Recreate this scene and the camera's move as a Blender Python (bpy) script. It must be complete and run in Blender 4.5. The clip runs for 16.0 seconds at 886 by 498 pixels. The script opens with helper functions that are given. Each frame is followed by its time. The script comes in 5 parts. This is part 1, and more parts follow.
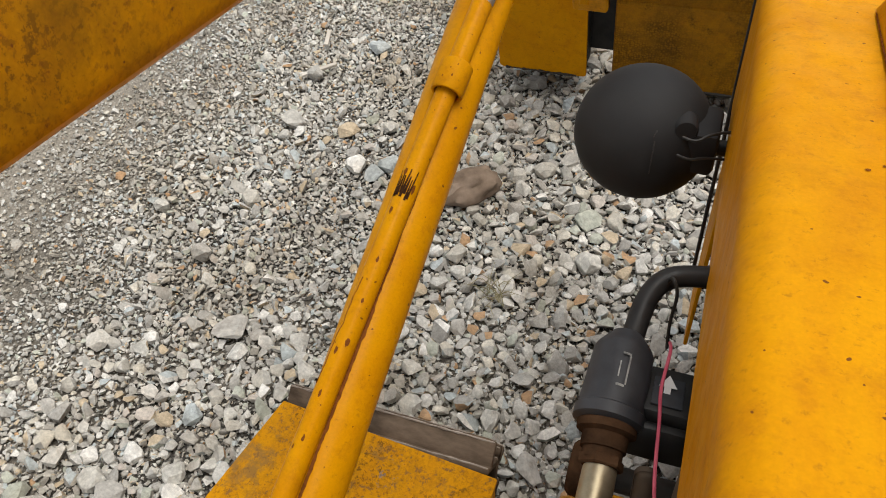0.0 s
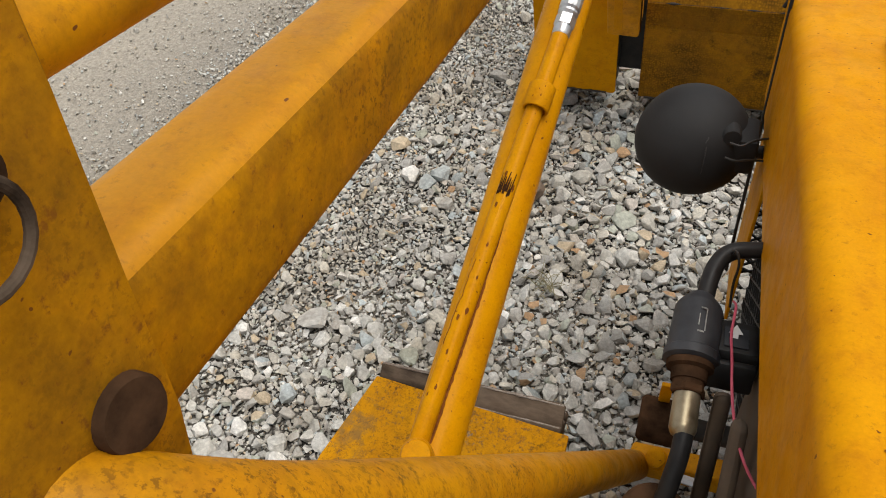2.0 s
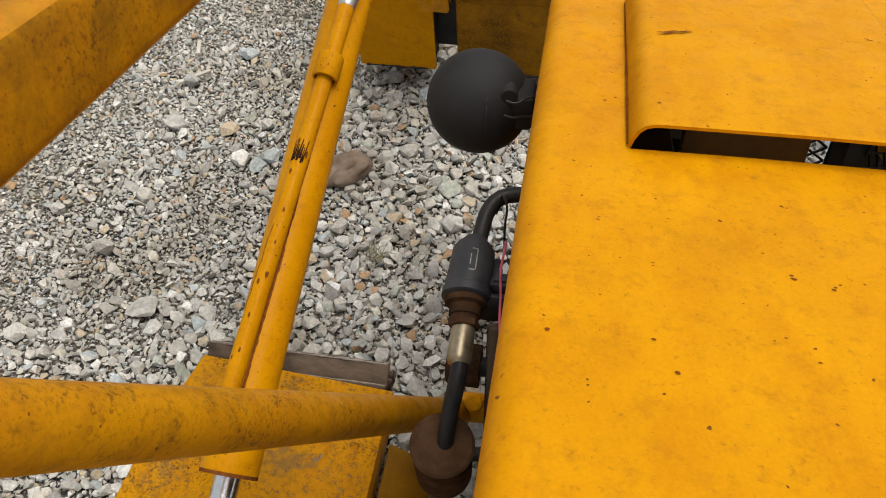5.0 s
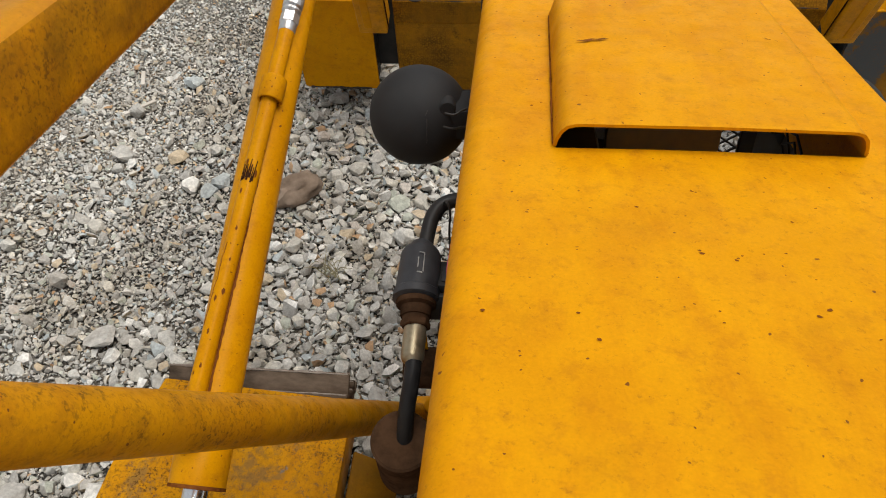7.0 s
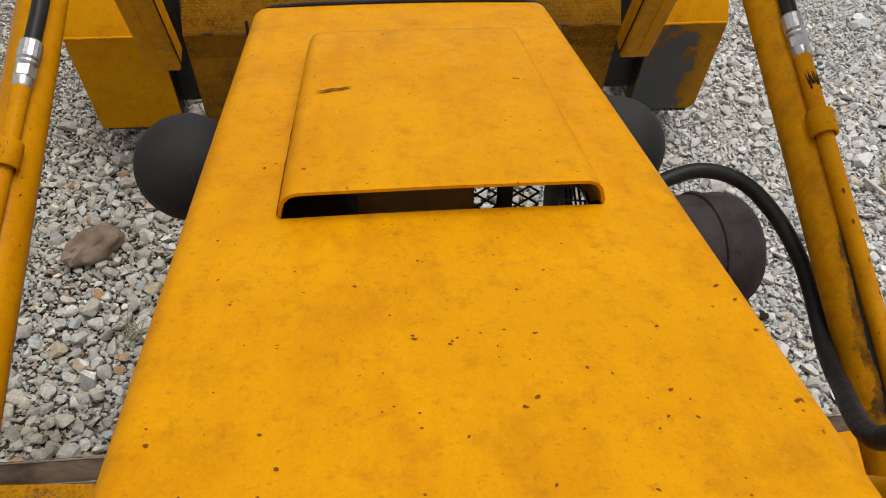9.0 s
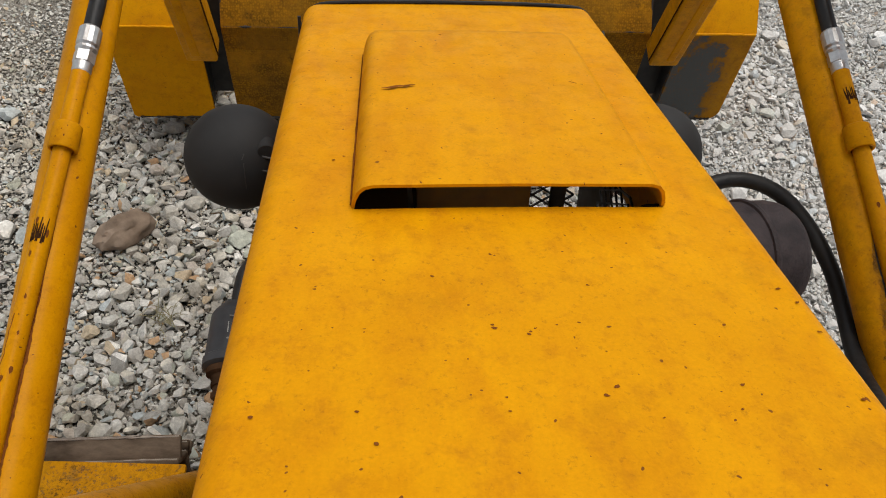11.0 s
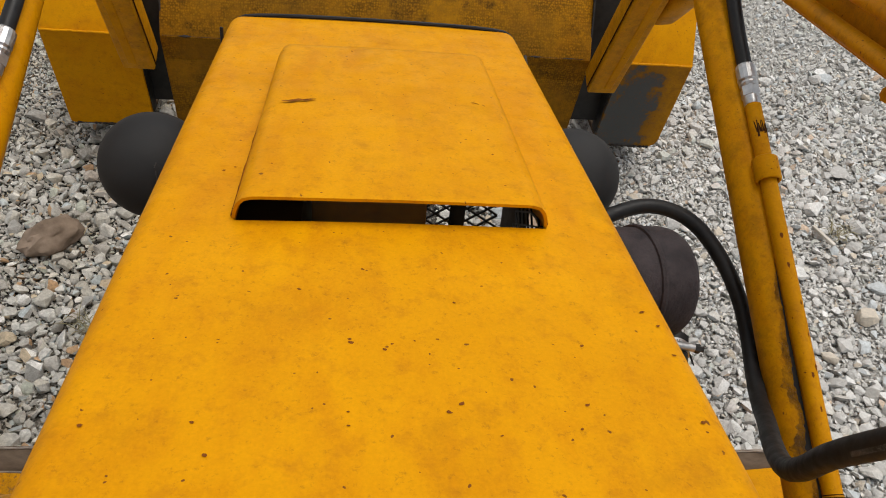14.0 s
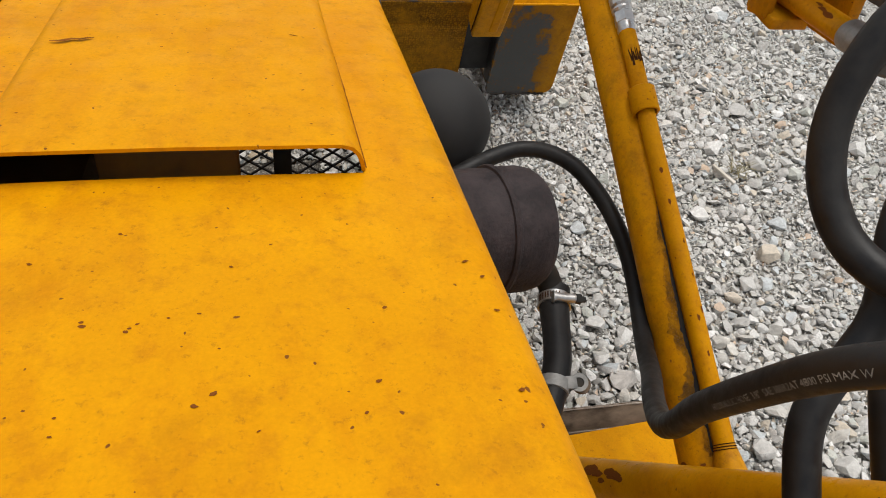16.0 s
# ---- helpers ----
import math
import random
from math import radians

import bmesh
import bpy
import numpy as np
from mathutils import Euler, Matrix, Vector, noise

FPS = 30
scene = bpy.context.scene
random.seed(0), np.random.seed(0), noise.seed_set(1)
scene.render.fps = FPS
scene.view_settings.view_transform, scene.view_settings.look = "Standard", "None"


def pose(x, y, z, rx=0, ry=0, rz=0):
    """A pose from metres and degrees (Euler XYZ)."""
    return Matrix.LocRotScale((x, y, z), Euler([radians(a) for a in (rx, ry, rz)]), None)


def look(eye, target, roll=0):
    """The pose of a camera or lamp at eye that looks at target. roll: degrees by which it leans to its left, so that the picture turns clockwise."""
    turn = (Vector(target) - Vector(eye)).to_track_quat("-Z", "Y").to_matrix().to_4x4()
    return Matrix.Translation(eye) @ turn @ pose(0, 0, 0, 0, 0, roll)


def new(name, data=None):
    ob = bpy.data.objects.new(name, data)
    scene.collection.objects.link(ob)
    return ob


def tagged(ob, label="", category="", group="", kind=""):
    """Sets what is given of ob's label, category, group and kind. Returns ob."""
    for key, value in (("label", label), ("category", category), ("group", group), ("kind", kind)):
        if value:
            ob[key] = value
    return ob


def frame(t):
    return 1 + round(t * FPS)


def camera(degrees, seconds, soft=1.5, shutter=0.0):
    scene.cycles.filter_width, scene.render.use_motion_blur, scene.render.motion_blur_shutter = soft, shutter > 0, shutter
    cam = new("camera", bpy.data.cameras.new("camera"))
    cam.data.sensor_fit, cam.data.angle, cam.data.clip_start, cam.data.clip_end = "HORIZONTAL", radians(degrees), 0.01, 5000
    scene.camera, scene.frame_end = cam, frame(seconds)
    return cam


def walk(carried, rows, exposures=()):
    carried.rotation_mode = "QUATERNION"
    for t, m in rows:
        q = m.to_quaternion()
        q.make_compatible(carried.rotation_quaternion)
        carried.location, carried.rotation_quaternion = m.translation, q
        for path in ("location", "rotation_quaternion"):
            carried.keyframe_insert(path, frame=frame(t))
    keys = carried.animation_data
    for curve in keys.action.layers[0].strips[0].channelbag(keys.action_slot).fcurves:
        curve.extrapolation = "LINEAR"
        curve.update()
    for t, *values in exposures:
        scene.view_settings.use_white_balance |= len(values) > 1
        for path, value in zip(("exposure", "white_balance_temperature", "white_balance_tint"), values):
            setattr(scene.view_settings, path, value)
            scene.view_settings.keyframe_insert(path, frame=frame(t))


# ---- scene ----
cam = camera(60.8, 16.0, soft=1.0)
PATH = [
    (0, (-0.2157, -0.2651, 0.8831), (-0.4999, 0.3636, 0.1593), -6.21),
    (0.5, (-0.2535, -0.2980, 0.9080), (-0.6135, 0.3002, 0.1920), -7.84),
    (1, (-0.2549, -0.3265, 0.9356), (-0.6167, 0.2726, 0.2212), -8.76),
    (1.5, (-0.2475, -0.3782, 0.9642), (-0.5854, 0.2394, 0.2540), -8.37),
    (2, (-0.2687, -0.4139, 0.9790), (-0.5486, 0.2314, 0.2681), -6.37),
    (2.5, (-0.2651, -0.4133, 0.9771), (-0.4694, 0.2494, 0.2566), -4.00),
    (3, (-0.2175, -0.4100, 0.9793), (-0.3870, 0.2427, 0.2408), -3.77),
    (3.5, (-0.1915, -0.4273, 0.9710), (-0.3515, 0.2230, 0.2284), -3.33),
    (5.8, (-0.1694, -0.4548, 0.9818), (-0.2700, 0.2329, 0.2628), -1.08),
    (6, (-0.1781, -0.4690, 0.9817), (-0.2720, 0.2151, 0.2585), -1.12),
    (6.5, (-0.1736, -0.4859, 0.9916), (-0.2550, 0.2056, 0.2738), -1.34),
    (7, (-0.1552, -0.4769, 0.9964), (-0.2277, 0.2240, 0.2869), -1.75),
    (7.5, (-0.1275, -0.4437, 0.9874), (-0.1777, 0.2644, 0.2831), -2.11),
    (8, (-0.1177, -0.3750, 0.9730), (-0.1341, 0.3319, 0.2659), -2.09),
    (8.5, (-0.0114, -0.3828, 0.9744), (0.0255, 0.3209, 0.2648), -0.95),
    (9, (-0.0465, -0.4051, 0.9939), (0.0390, 0.3032, 0.2932), 1.95),
    (9.2, (-0.0668, -0.3965, 0.9910), (0.0149, 0.3119, 0.2899), 2.33),
    (11.3, (-0.1040, -0.4316, 1.0097), (-0.0090, 0.2765, 0.3101), 4.91),
    (11.5, (-0.1084, -0.4408, 1.0176), (-0.0038, 0.2621, 0.3140), 5.36),
    (12, (-0.1022, -0.4449, 0.9962), (0.0065, 0.2599, 0.2953), 6.22),
    (12.5, (-0.1243, -0.4301, 1.0080), (-0.0012, 0.2754, 0.3101), 7.80),
    (13, (-0.1323, -0.4343, 1.0049), (-0.0115, 0.2654, 0.3008), 9.39),
    (13.5, (-0.1537, -0.4463, 1.0152), (-0.0399, 0.2679, 0.3245), 9.28),
    (14, (-0.0332, -0.4261, 1.0070), (0.0949, 0.2973, 0.3285), 8.25),
    (14.5, (0.0320, -0.3705, 0.9831), (0.1992, 0.3405, 0.3001), 8.30),
    (15, (0.0715, -0.3469, 0.9787), (0.2743, 0.3481, 0.2888), 8.67),
    (15.5, (0.0768, -0.3660, 0.9349), (0.2998, 0.3121, 0.2345), 8.95),
    (16, (0.0622, -0.3809, 0.9465), (0.2746, 0.3017, 0.2471), 9.15),
]
walk(cam, [(t, look(eye, target, roll)) for t, eye, target, roll in PATH], exposures=[(0.0, 0.02), (3.5, -0.03), (7.0, -0.06), (9.0, -0.17), (13.0, -0.18), (15.0, -0.16), (16.0, -0.05)])

# ---- light: overcast sky with a weak, wide sun ----
world = bpy.data.worlds.new("overcast_sky")
scene.world = world
world.use_nodes = True
wn, wl = world.node_tree.nodes, world.node_tree.links
sky = wn.new("ShaderNodeTexSky")
sky.sky_type, sky.sun_disc = "NISHITA", False
sky.sun_elevation, sky.sun_rotation = radians(77), radians(90)
sky.air_density, sky.dust_density, sky.ozone_density = 1.0, 4.0, 1.0
haze = wn.new("ShaderNodeMixRGB")
haze.blend_type = "MIX"
haze.inputs["Fac"].default_value = 0.75
haze.inputs["Color2"].default_value = (8.2, 8.4, 8.6, 1)
wl.new(sky.outputs["Color"], haze.inputs["Color1"])
wl.new(haze.outputs["Color"], wn["Background"].inputs["Color"])
wn["Background"].inputs["Strength"].default_value = 0.088
sun = new("sun", bpy.data.lights.new("sun", "SUN"))
sun.data.energy, sun.data.angle, sun.data.color = 3.3, radians(45), (1.0, 0.96, 0.9)
sun.matrix_world = look((0.75, 0.1, 3.2), (0, 0, 0))


# ---- materials ----
def nodes(name, rough=0.6, metal=0.0):
    m = bpy.data.materials.new(name)
    m.use_nodes = True
    nt = m.node_tree
    b = nt.nodes["Principled BSDF"]
    b.inputs["Roughness"].default_value, b.inputs["Metallic"].default_value = rough, metal
    return m, nt, b


def add(nt, kind, **props):
    n = nt.nodes.new(kind)
    for k, v in props.items():
        n.inputs[k.replace("_", " ")].default_value = v
    return n


def noise_tex(nt, scale, detail=4.0, rough=0.6, stretch=None, at="Object"):
    tc = nt.nodes.new("ShaderNodeTexCoord")
    n = add(nt, "ShaderNodeTexNoise", Scale=scale, Detail=detail, Roughness=rough)
    if stretch:
        mp = add(nt, "ShaderNodeMapping", Scale=stretch)
        nt.links.new(tc.outputs[at], mp.inputs["Vector"])
        nt.links.new(mp.outputs["Vector"], n.inputs["Vector"])
    else:
        nt.links.new(tc.outputs[at], n.inputs["Vector"])
    return n


def ramp(nt, src, stops):
    r = nt.nodes.new("ShaderNodeValToRGB")
    e = r.color_ramp.elements
    while len(e) < len(stops):
        e.new(0.5)
    for k, (p, c) in zip(e, stops):
        k.position, k.color = p, (c, c, c, 1) if isinstance(c, (int, float)) else (*c, 1)
    nt.links.new(src, r.inputs["Fac"])
    return r


def mix(nt, fac, a, b, kind="MIX"):
    m = nt.nodes.new("ShaderNodeMixRGB")
    m.blend_type = kind
    for sock, v in (("Fac", fac), ("Color1", a), ("Color2", b)):
        if isinstance(v, (int, float)):
            m.inputs[sock].default_value = v
        elif isinstance(v, tuple):
            m.inputs[sock].default_value = (*v, 1)
        else:
            nt.links.new(v, m.inputs[sock])
    return m.outputs["Color"]


def bump(nt, b, src, strength=0.2, dist=0.002):
    n = add(nt, "ShaderNodeBump", Strength=strength, Distance=dist)
    nt.links.new(src, n.inputs["Height"])
    nt.links.new(n.outputs["Normal"], b.inputs["Normal"])


def paint(name, dirt=0.3, chips=0.5, rough=0.46, grain=14, pits=False, sheen=0.05, film=0.0, bare_at=None, weave=0.0, flecks=0.0):
    """Old machine enamel: mottled yellow with grime, rust specks and chips."""
    m, nt, b = nodes(name, rough)
    b.inputs["Specular IOR Level"].default_value = sheen
    fade = ramp(nt, noise_tex(nt, 9, 6, 0.65).outputs["Fac"], [(0.3, (0.54, 0.226, 0.001)), (0.7, (0.62, 0.273, 0.0014))])
    streak = ramp(nt, noise_tex(nt, 30, 5, 0.7, (1, 0.35, 1)).outputs["Fac"], [(0.45, 0.0), (0.75, 0.7)])
    col = mix(nt, streak.outputs["Color"], fade.outputs["Color"], (0.47, 0.17, 0.002))
    blot = ramp(nt, noise_tex(nt, 60, 7, 0.7).outputs["Fac"], [(0.52, 0.0), (0.68, 0.42)])
    col = mix(nt, blot.outputs["Color"], col, (0.36, 0.125, 0.006))
    bright = ramp(nt, noise_tex(nt, 26, 6, 0.75, (1, 0.18, 1)).outputs["Fac"], [(0.66, 0.0), (0.74, 0.5)])
    col = mix(nt, bright.outputs["Color"], col, (0.74, 0.36, 0.02))
    grime = ramp(nt, noise_tex(nt, grain, 9, 0.74).outputs["Fac"], [(0.62 - 0.26 * dirt, 0.0), (0.8 - 0.14 * dirt, 0.8 * min(1, dirt * 1.3))])
    col = mix(nt, grime.outputs["Color"], col, (0.15, 0.068, 0.006))
    if film:
        haze_ = ramp(nt, noise_tex(nt, 6, 5, 0.65).outputs["Fac"], [(0.3, film * 0.6), (0.7, min(1.0, film * 1.3))])
        col = mix(nt, haze_.outputs["Color"], col, (0.17, 0.082, 0.01))
    grit = ramp(nt, noise_tex(nt, 420, 4, 0.7).outputs["Fac"], [(0.3, 0.92), (0.7, 1.06)])
    col = mix(nt, 1.0, col, grit.outputs["Color"], "MULTIPLY")
    if pits:
        bare = ramp(nt, noise_tex(nt, 12, 9, 0.78).outputs["Fac"], [(0.55, 0.0), (0.62, 0.75)])
        col = mix(nt, bare.outputs["Color"], col, (0.2, 0.115, 0.035))
        nick = ramp(nt, noise_tex(nt, 120, 5, 0.8).outputs["Fac"], [(0.56, 0.0), (0.6, 0.9)])
        col = mix(nt, nick.outputs["Color"], col, (0.2, 0.1, 0.03))
        steel = ramp(nt, noise_tex(nt, 21, 8, 0.75).outputs["Fac"], [(0.63, 0.0), (0.65, 0.9)])
        col = mix(nt, steel.outputs["Color"], col, (0.17, 0.155, 0.14))
    if bare_at:
        spot = nt.nodes.new("ShaderNodeMapping")
        spot.vector_type = "TEXTURE"
        spot.inputs["Location"].default_value, spot.inputs["Scale"].default_value = bare_at
        nt.links.new(nt.nodes.new("ShaderNodeTexCoord").outputs["Object"], spot.inputs["Vector"])
        reach = nt.nodes.new("ShaderNodeVectorMath")
        reach.operation = "LENGTH"
        nt.links.new(spot.outputs["Vector"], reach.inputs[0])
        torn = ramp(nt, noise_tex(nt, 26, 9, 0.72).outputs["Fac"], [(0.3, 0.0), (0.7, 1.0)])
        ragged = mix(nt, 0.5, reach.outputs["Value"], torn.outputs["Color"])
        rim = ramp(nt, ragged, [(0.62, 0.85), (0.8, 0.0)])
        col = mix(nt, rim.outputs["Color"], col, (0.15, 0.075, 0.02))
        gone = ramp(nt, ragged, [(0.57, 1.0), (0.66, 0.0)])
        col = mix(nt, gone.outputs["Color"], col, (0.078, 0.08, 0.078))
    if weave:
        cell = add(nt, "ShaderNodeTexVoronoi", Scale=230.0, Randomness=0.6)
        nt.links.new(nt.nodes.new("ShaderNodeTexCoord").outputs["Object"], cell.inputs["Vector"])
        dots = ramp(nt, cell.outputs["Distance"], [(0.28, 0.0), (0.6, weave)])
        where = ramp(nt, noise_tex(nt, 11, 5, 0.65).outputs["Fac"], [(0.4, 0.12), (0.6, 1.0)])
        col = mix(nt, mix(nt, 1.0, dots.outputs["Color"], where.outputs["Color"], "MULTIPLY"), col, (0.045, 0.022, 0.004))
        black = ramp(nt, noise_tex(nt, 17, 9, 0.78).outputs["Fac"], [(0.56, 0.0), (0.66, 0.75)])
        col = mix(nt, black.outputs["Color"], col, (0.028, 0.016, 0.006))
    if flecks:
        many = ramp(nt, noise_tex(nt, 10, 4, 0.6).outputs["Fac"], [(0.4, 0.05), (0.62, 1.0)])
        for size, edge in ((280, 0.54), (140, 0.59)):
            dot = ramp(nt, noise_tex(nt, size, 5, 0.7).outputs["Fac"], [(edge, 0.0), (edge + 0.025, flecks)])
            col = mix(nt, mix(nt, 1.0, dot.outputs["Color"], many.outputs["Color"], "MULTIPLY"), col, (0.075, 0.034, 0.008))
    fine = ramp(nt, noise_tex(nt, 190, 6, 0.75).outputs["Fac"], [(0.57, 0.0), (0.68, 0.25 + 0.6 * dirt)])
    col = mix(nt, fine.outputs["Color"], col, (0.19, 0.068, 0.01))
    tc = nt.nodes.new("ShaderNodeTexCoord")
    wob = mix(nt, 0.012, tc.outputs["Object"], noise_tex(nt, 60, 3).outputs["Color"], "ADD")
    masks = []
    for scale, size, keep in ((34, 0.06, 0.94), (85, 0.10, 0.93), (170, 0.15, 0.93)):
        v = add(nt, "ShaderNodeTexVoronoi", Scale=scale)
        nt.links.new(wob, v.inputs["Vector"])
        spot = ramp(nt, v.outputs["Distance"], [(size * 0.75, 1.0), (size, 0.0)])
        pick = nt.nodes.new("ShaderNodeSeparateColor")
        nt.links.new(v.outputs["Color"], pick.inputs["Color"])
        some = ramp(nt, pick.outputs["Red"], [(1 - (1 - keep) * 2 * chips, 0.0), (1.001 - (1 - keep) * 2 * chips, 1.0)])
        masks.append(mix(nt, 1.0, spot.outputs["Color"], some.outputs["Color"], "MULTIPLY"))
    chip = mix(nt, 1.0, mix(nt, 1.0, masks[0], masks[1], "LIGHTEN"), masks[2], "LIGHTEN")
    col = mix(nt, chip, col, (0.16, 0.055, 0.01))
    nt.links.new(col, b.inputs["Base Color"])
    rr = ramp(nt, noise_tex(nt, 45, 5).outputs["Fac"], [(0.3, rough - 0.08), (0.75, rough + 0.2)])
    nt.links.new(rr.outputs["Color"], b.inputs["Roughness"])
    bump(nt, b, mix(nt, 0.6, noise_tex(nt, 140, 4).outputs["Fac"], chip, "SUBTRACT"), 0.12, 0.001)
    return m


def plain(name, dark, light, scale=40, rough=0.6, metal=0.0, relief=0.2, stretch=None):
    """A surface whose colour wanders between two tones."""
    m, nt, b = nodes(name, rough, metal)
    n = noise_tex(nt, scale, 6, 0.65, stretch)
    big = noise_tex(nt, scale * 0.13, 4, 0.6)
    two = mix(nt, 0.5, n.outputs["Fac"], big.outputs["Fac"])
    r = ramp(nt, two, [(0.38, dark), (0.62, light)])
    nt.links.new(r.outputs["Color"], b.inputs["Base Color"])
    rr = ramp(nt, n.outputs["Fac"], [(0.3, max(0.05, rough - 0.12)), (0.7, min(1, rough + 0.15))])
    nt.links.new(rr.outputs["Color"], b.inputs["Roughness"])
    if relief:
        bump(nt, b, n.outputs["Fac"], relief, 0.001)
    return m


def stone_mat(name, per_object=False):
    """Crushed limestone: greys with a few tan, rust and bluish stones."""
    m, nt, b = nodes(name, 0.85)
    if per_object:
        rnd = nt.nodes.new("ShaderNodeObjectInfo").outputs["Random"]
    else:
        rnd = nt.nodes.new("ShaderNodeNewGeometry").outputs["Random Per Island"]
    tone = ramp(nt, rnd, [(0.0, (0.47, 0.46, 0.445)), (0.12, (0.6, 0.6, 0.585)), (0.26, (0.47, 0.465, 0.45)), (0.4, (0.68, 0.68, 0.67)), (0.5, (0.41, 0.405, 0.395)),
                          (0.58, (0.47, 0.525, 0.56)), (0.66, (0.62, 0.595, 0.54)), (0.72, (0.49, 0.52, 0.47)), (0.77, (0.5, 0.485, 0.45)), (0.84, (0.56, 0.47, 0.35)), (0.89, (0.78, 0.78, 0.775)), (0.945, (0.57, 0.53, 0.5)), (0.98, (0.52, 0.34, 0.2))])
    tone.color_ramp.interpolation = "CONSTANT"
    k = 0.017 if per_object else 1.0
    grain = ramp(nt, noise_tex(nt, 190 * k, 6, 0.75).outputs["Fac"], [(0.32, 0.66), (0.72, 1.22)])
    patch = ramp(nt, noise_tex(nt, 38 * k, 4, 0.6).outputs["Fac"], [(0.35, 0.78), (0.68, 1.12)])
    col = mix(nt, 1.0, mix(nt, 1.0, tone.outputs["Color"], grain.outputs["Color"], "MULTIPLY"), patch.outputs["Color"], "MULTIPLY")
    where = nt.nodes.new("ShaderNodeNewGeometry").outputs["Position"]
    xyz = nt.nodes.new("ShaderNodeSeparateXYZ")
    nt.links.new(where, xyz.inputs["Vector"])
    wash = add(nt, "ShaderNodeMapRange")
    for key, val in (("From Min", -0.4), ("From Max", 0.5), ("To Min", 0.0), ("To Max", 1.0)):
        wash.inputs[key].default_value = val
    nt.links.new(xyz.outputs["X"], wash.inputs["Value"])
    dusty = ramp(nt, wash.outputs["Result"], [(0.0, (1.02, 0.99, 0.93)), (1.0, (1.1, 1.09, 1.07))])
    col = mix(nt, 1.0, col, dusty.outputs["Color"], "MULTIPLY")
    damp = add(nt, "ShaderNodeTexNoise", Scale=4.5, Detail=5.0, Roughness=0.65)
    nt.links.new(where, damp.inputs["Vector"])
    muddy = ramp(nt, damp.outputs["Fac"], [(0.36, (0.8, 0.745, 0.66)), (0.54, (1.08, 1.08, 1.07))])
    col = mix(nt, mix(nt, 1.0, (0.85, 0.85, 0.85), wash.outputs["Result"], "SUBTRACT"), col, mix(nt, 1.0, col, muddy.outputs["Color"], "MULTIPLY"))
    bleached = ramp(nt, wash.outputs["Result"], [(0.6, 0.0), (1.0, 0.35)])
    col = mix(nt, bleached.outputs["Color"], col, (0.6, 0.585, 0.56))
    nt.links.new(col, b.inputs["Base Color"])
    rough_face = mix(nt, 0.6, noise_tex(nt, 240 * k, 6, 0.75).outputs["Fac"], noise_tex(nt, 75 * k, 5, 0.7).outputs["Fac"])
    bump(nt, b, rough_face, 0.9, 0.006)
    return m


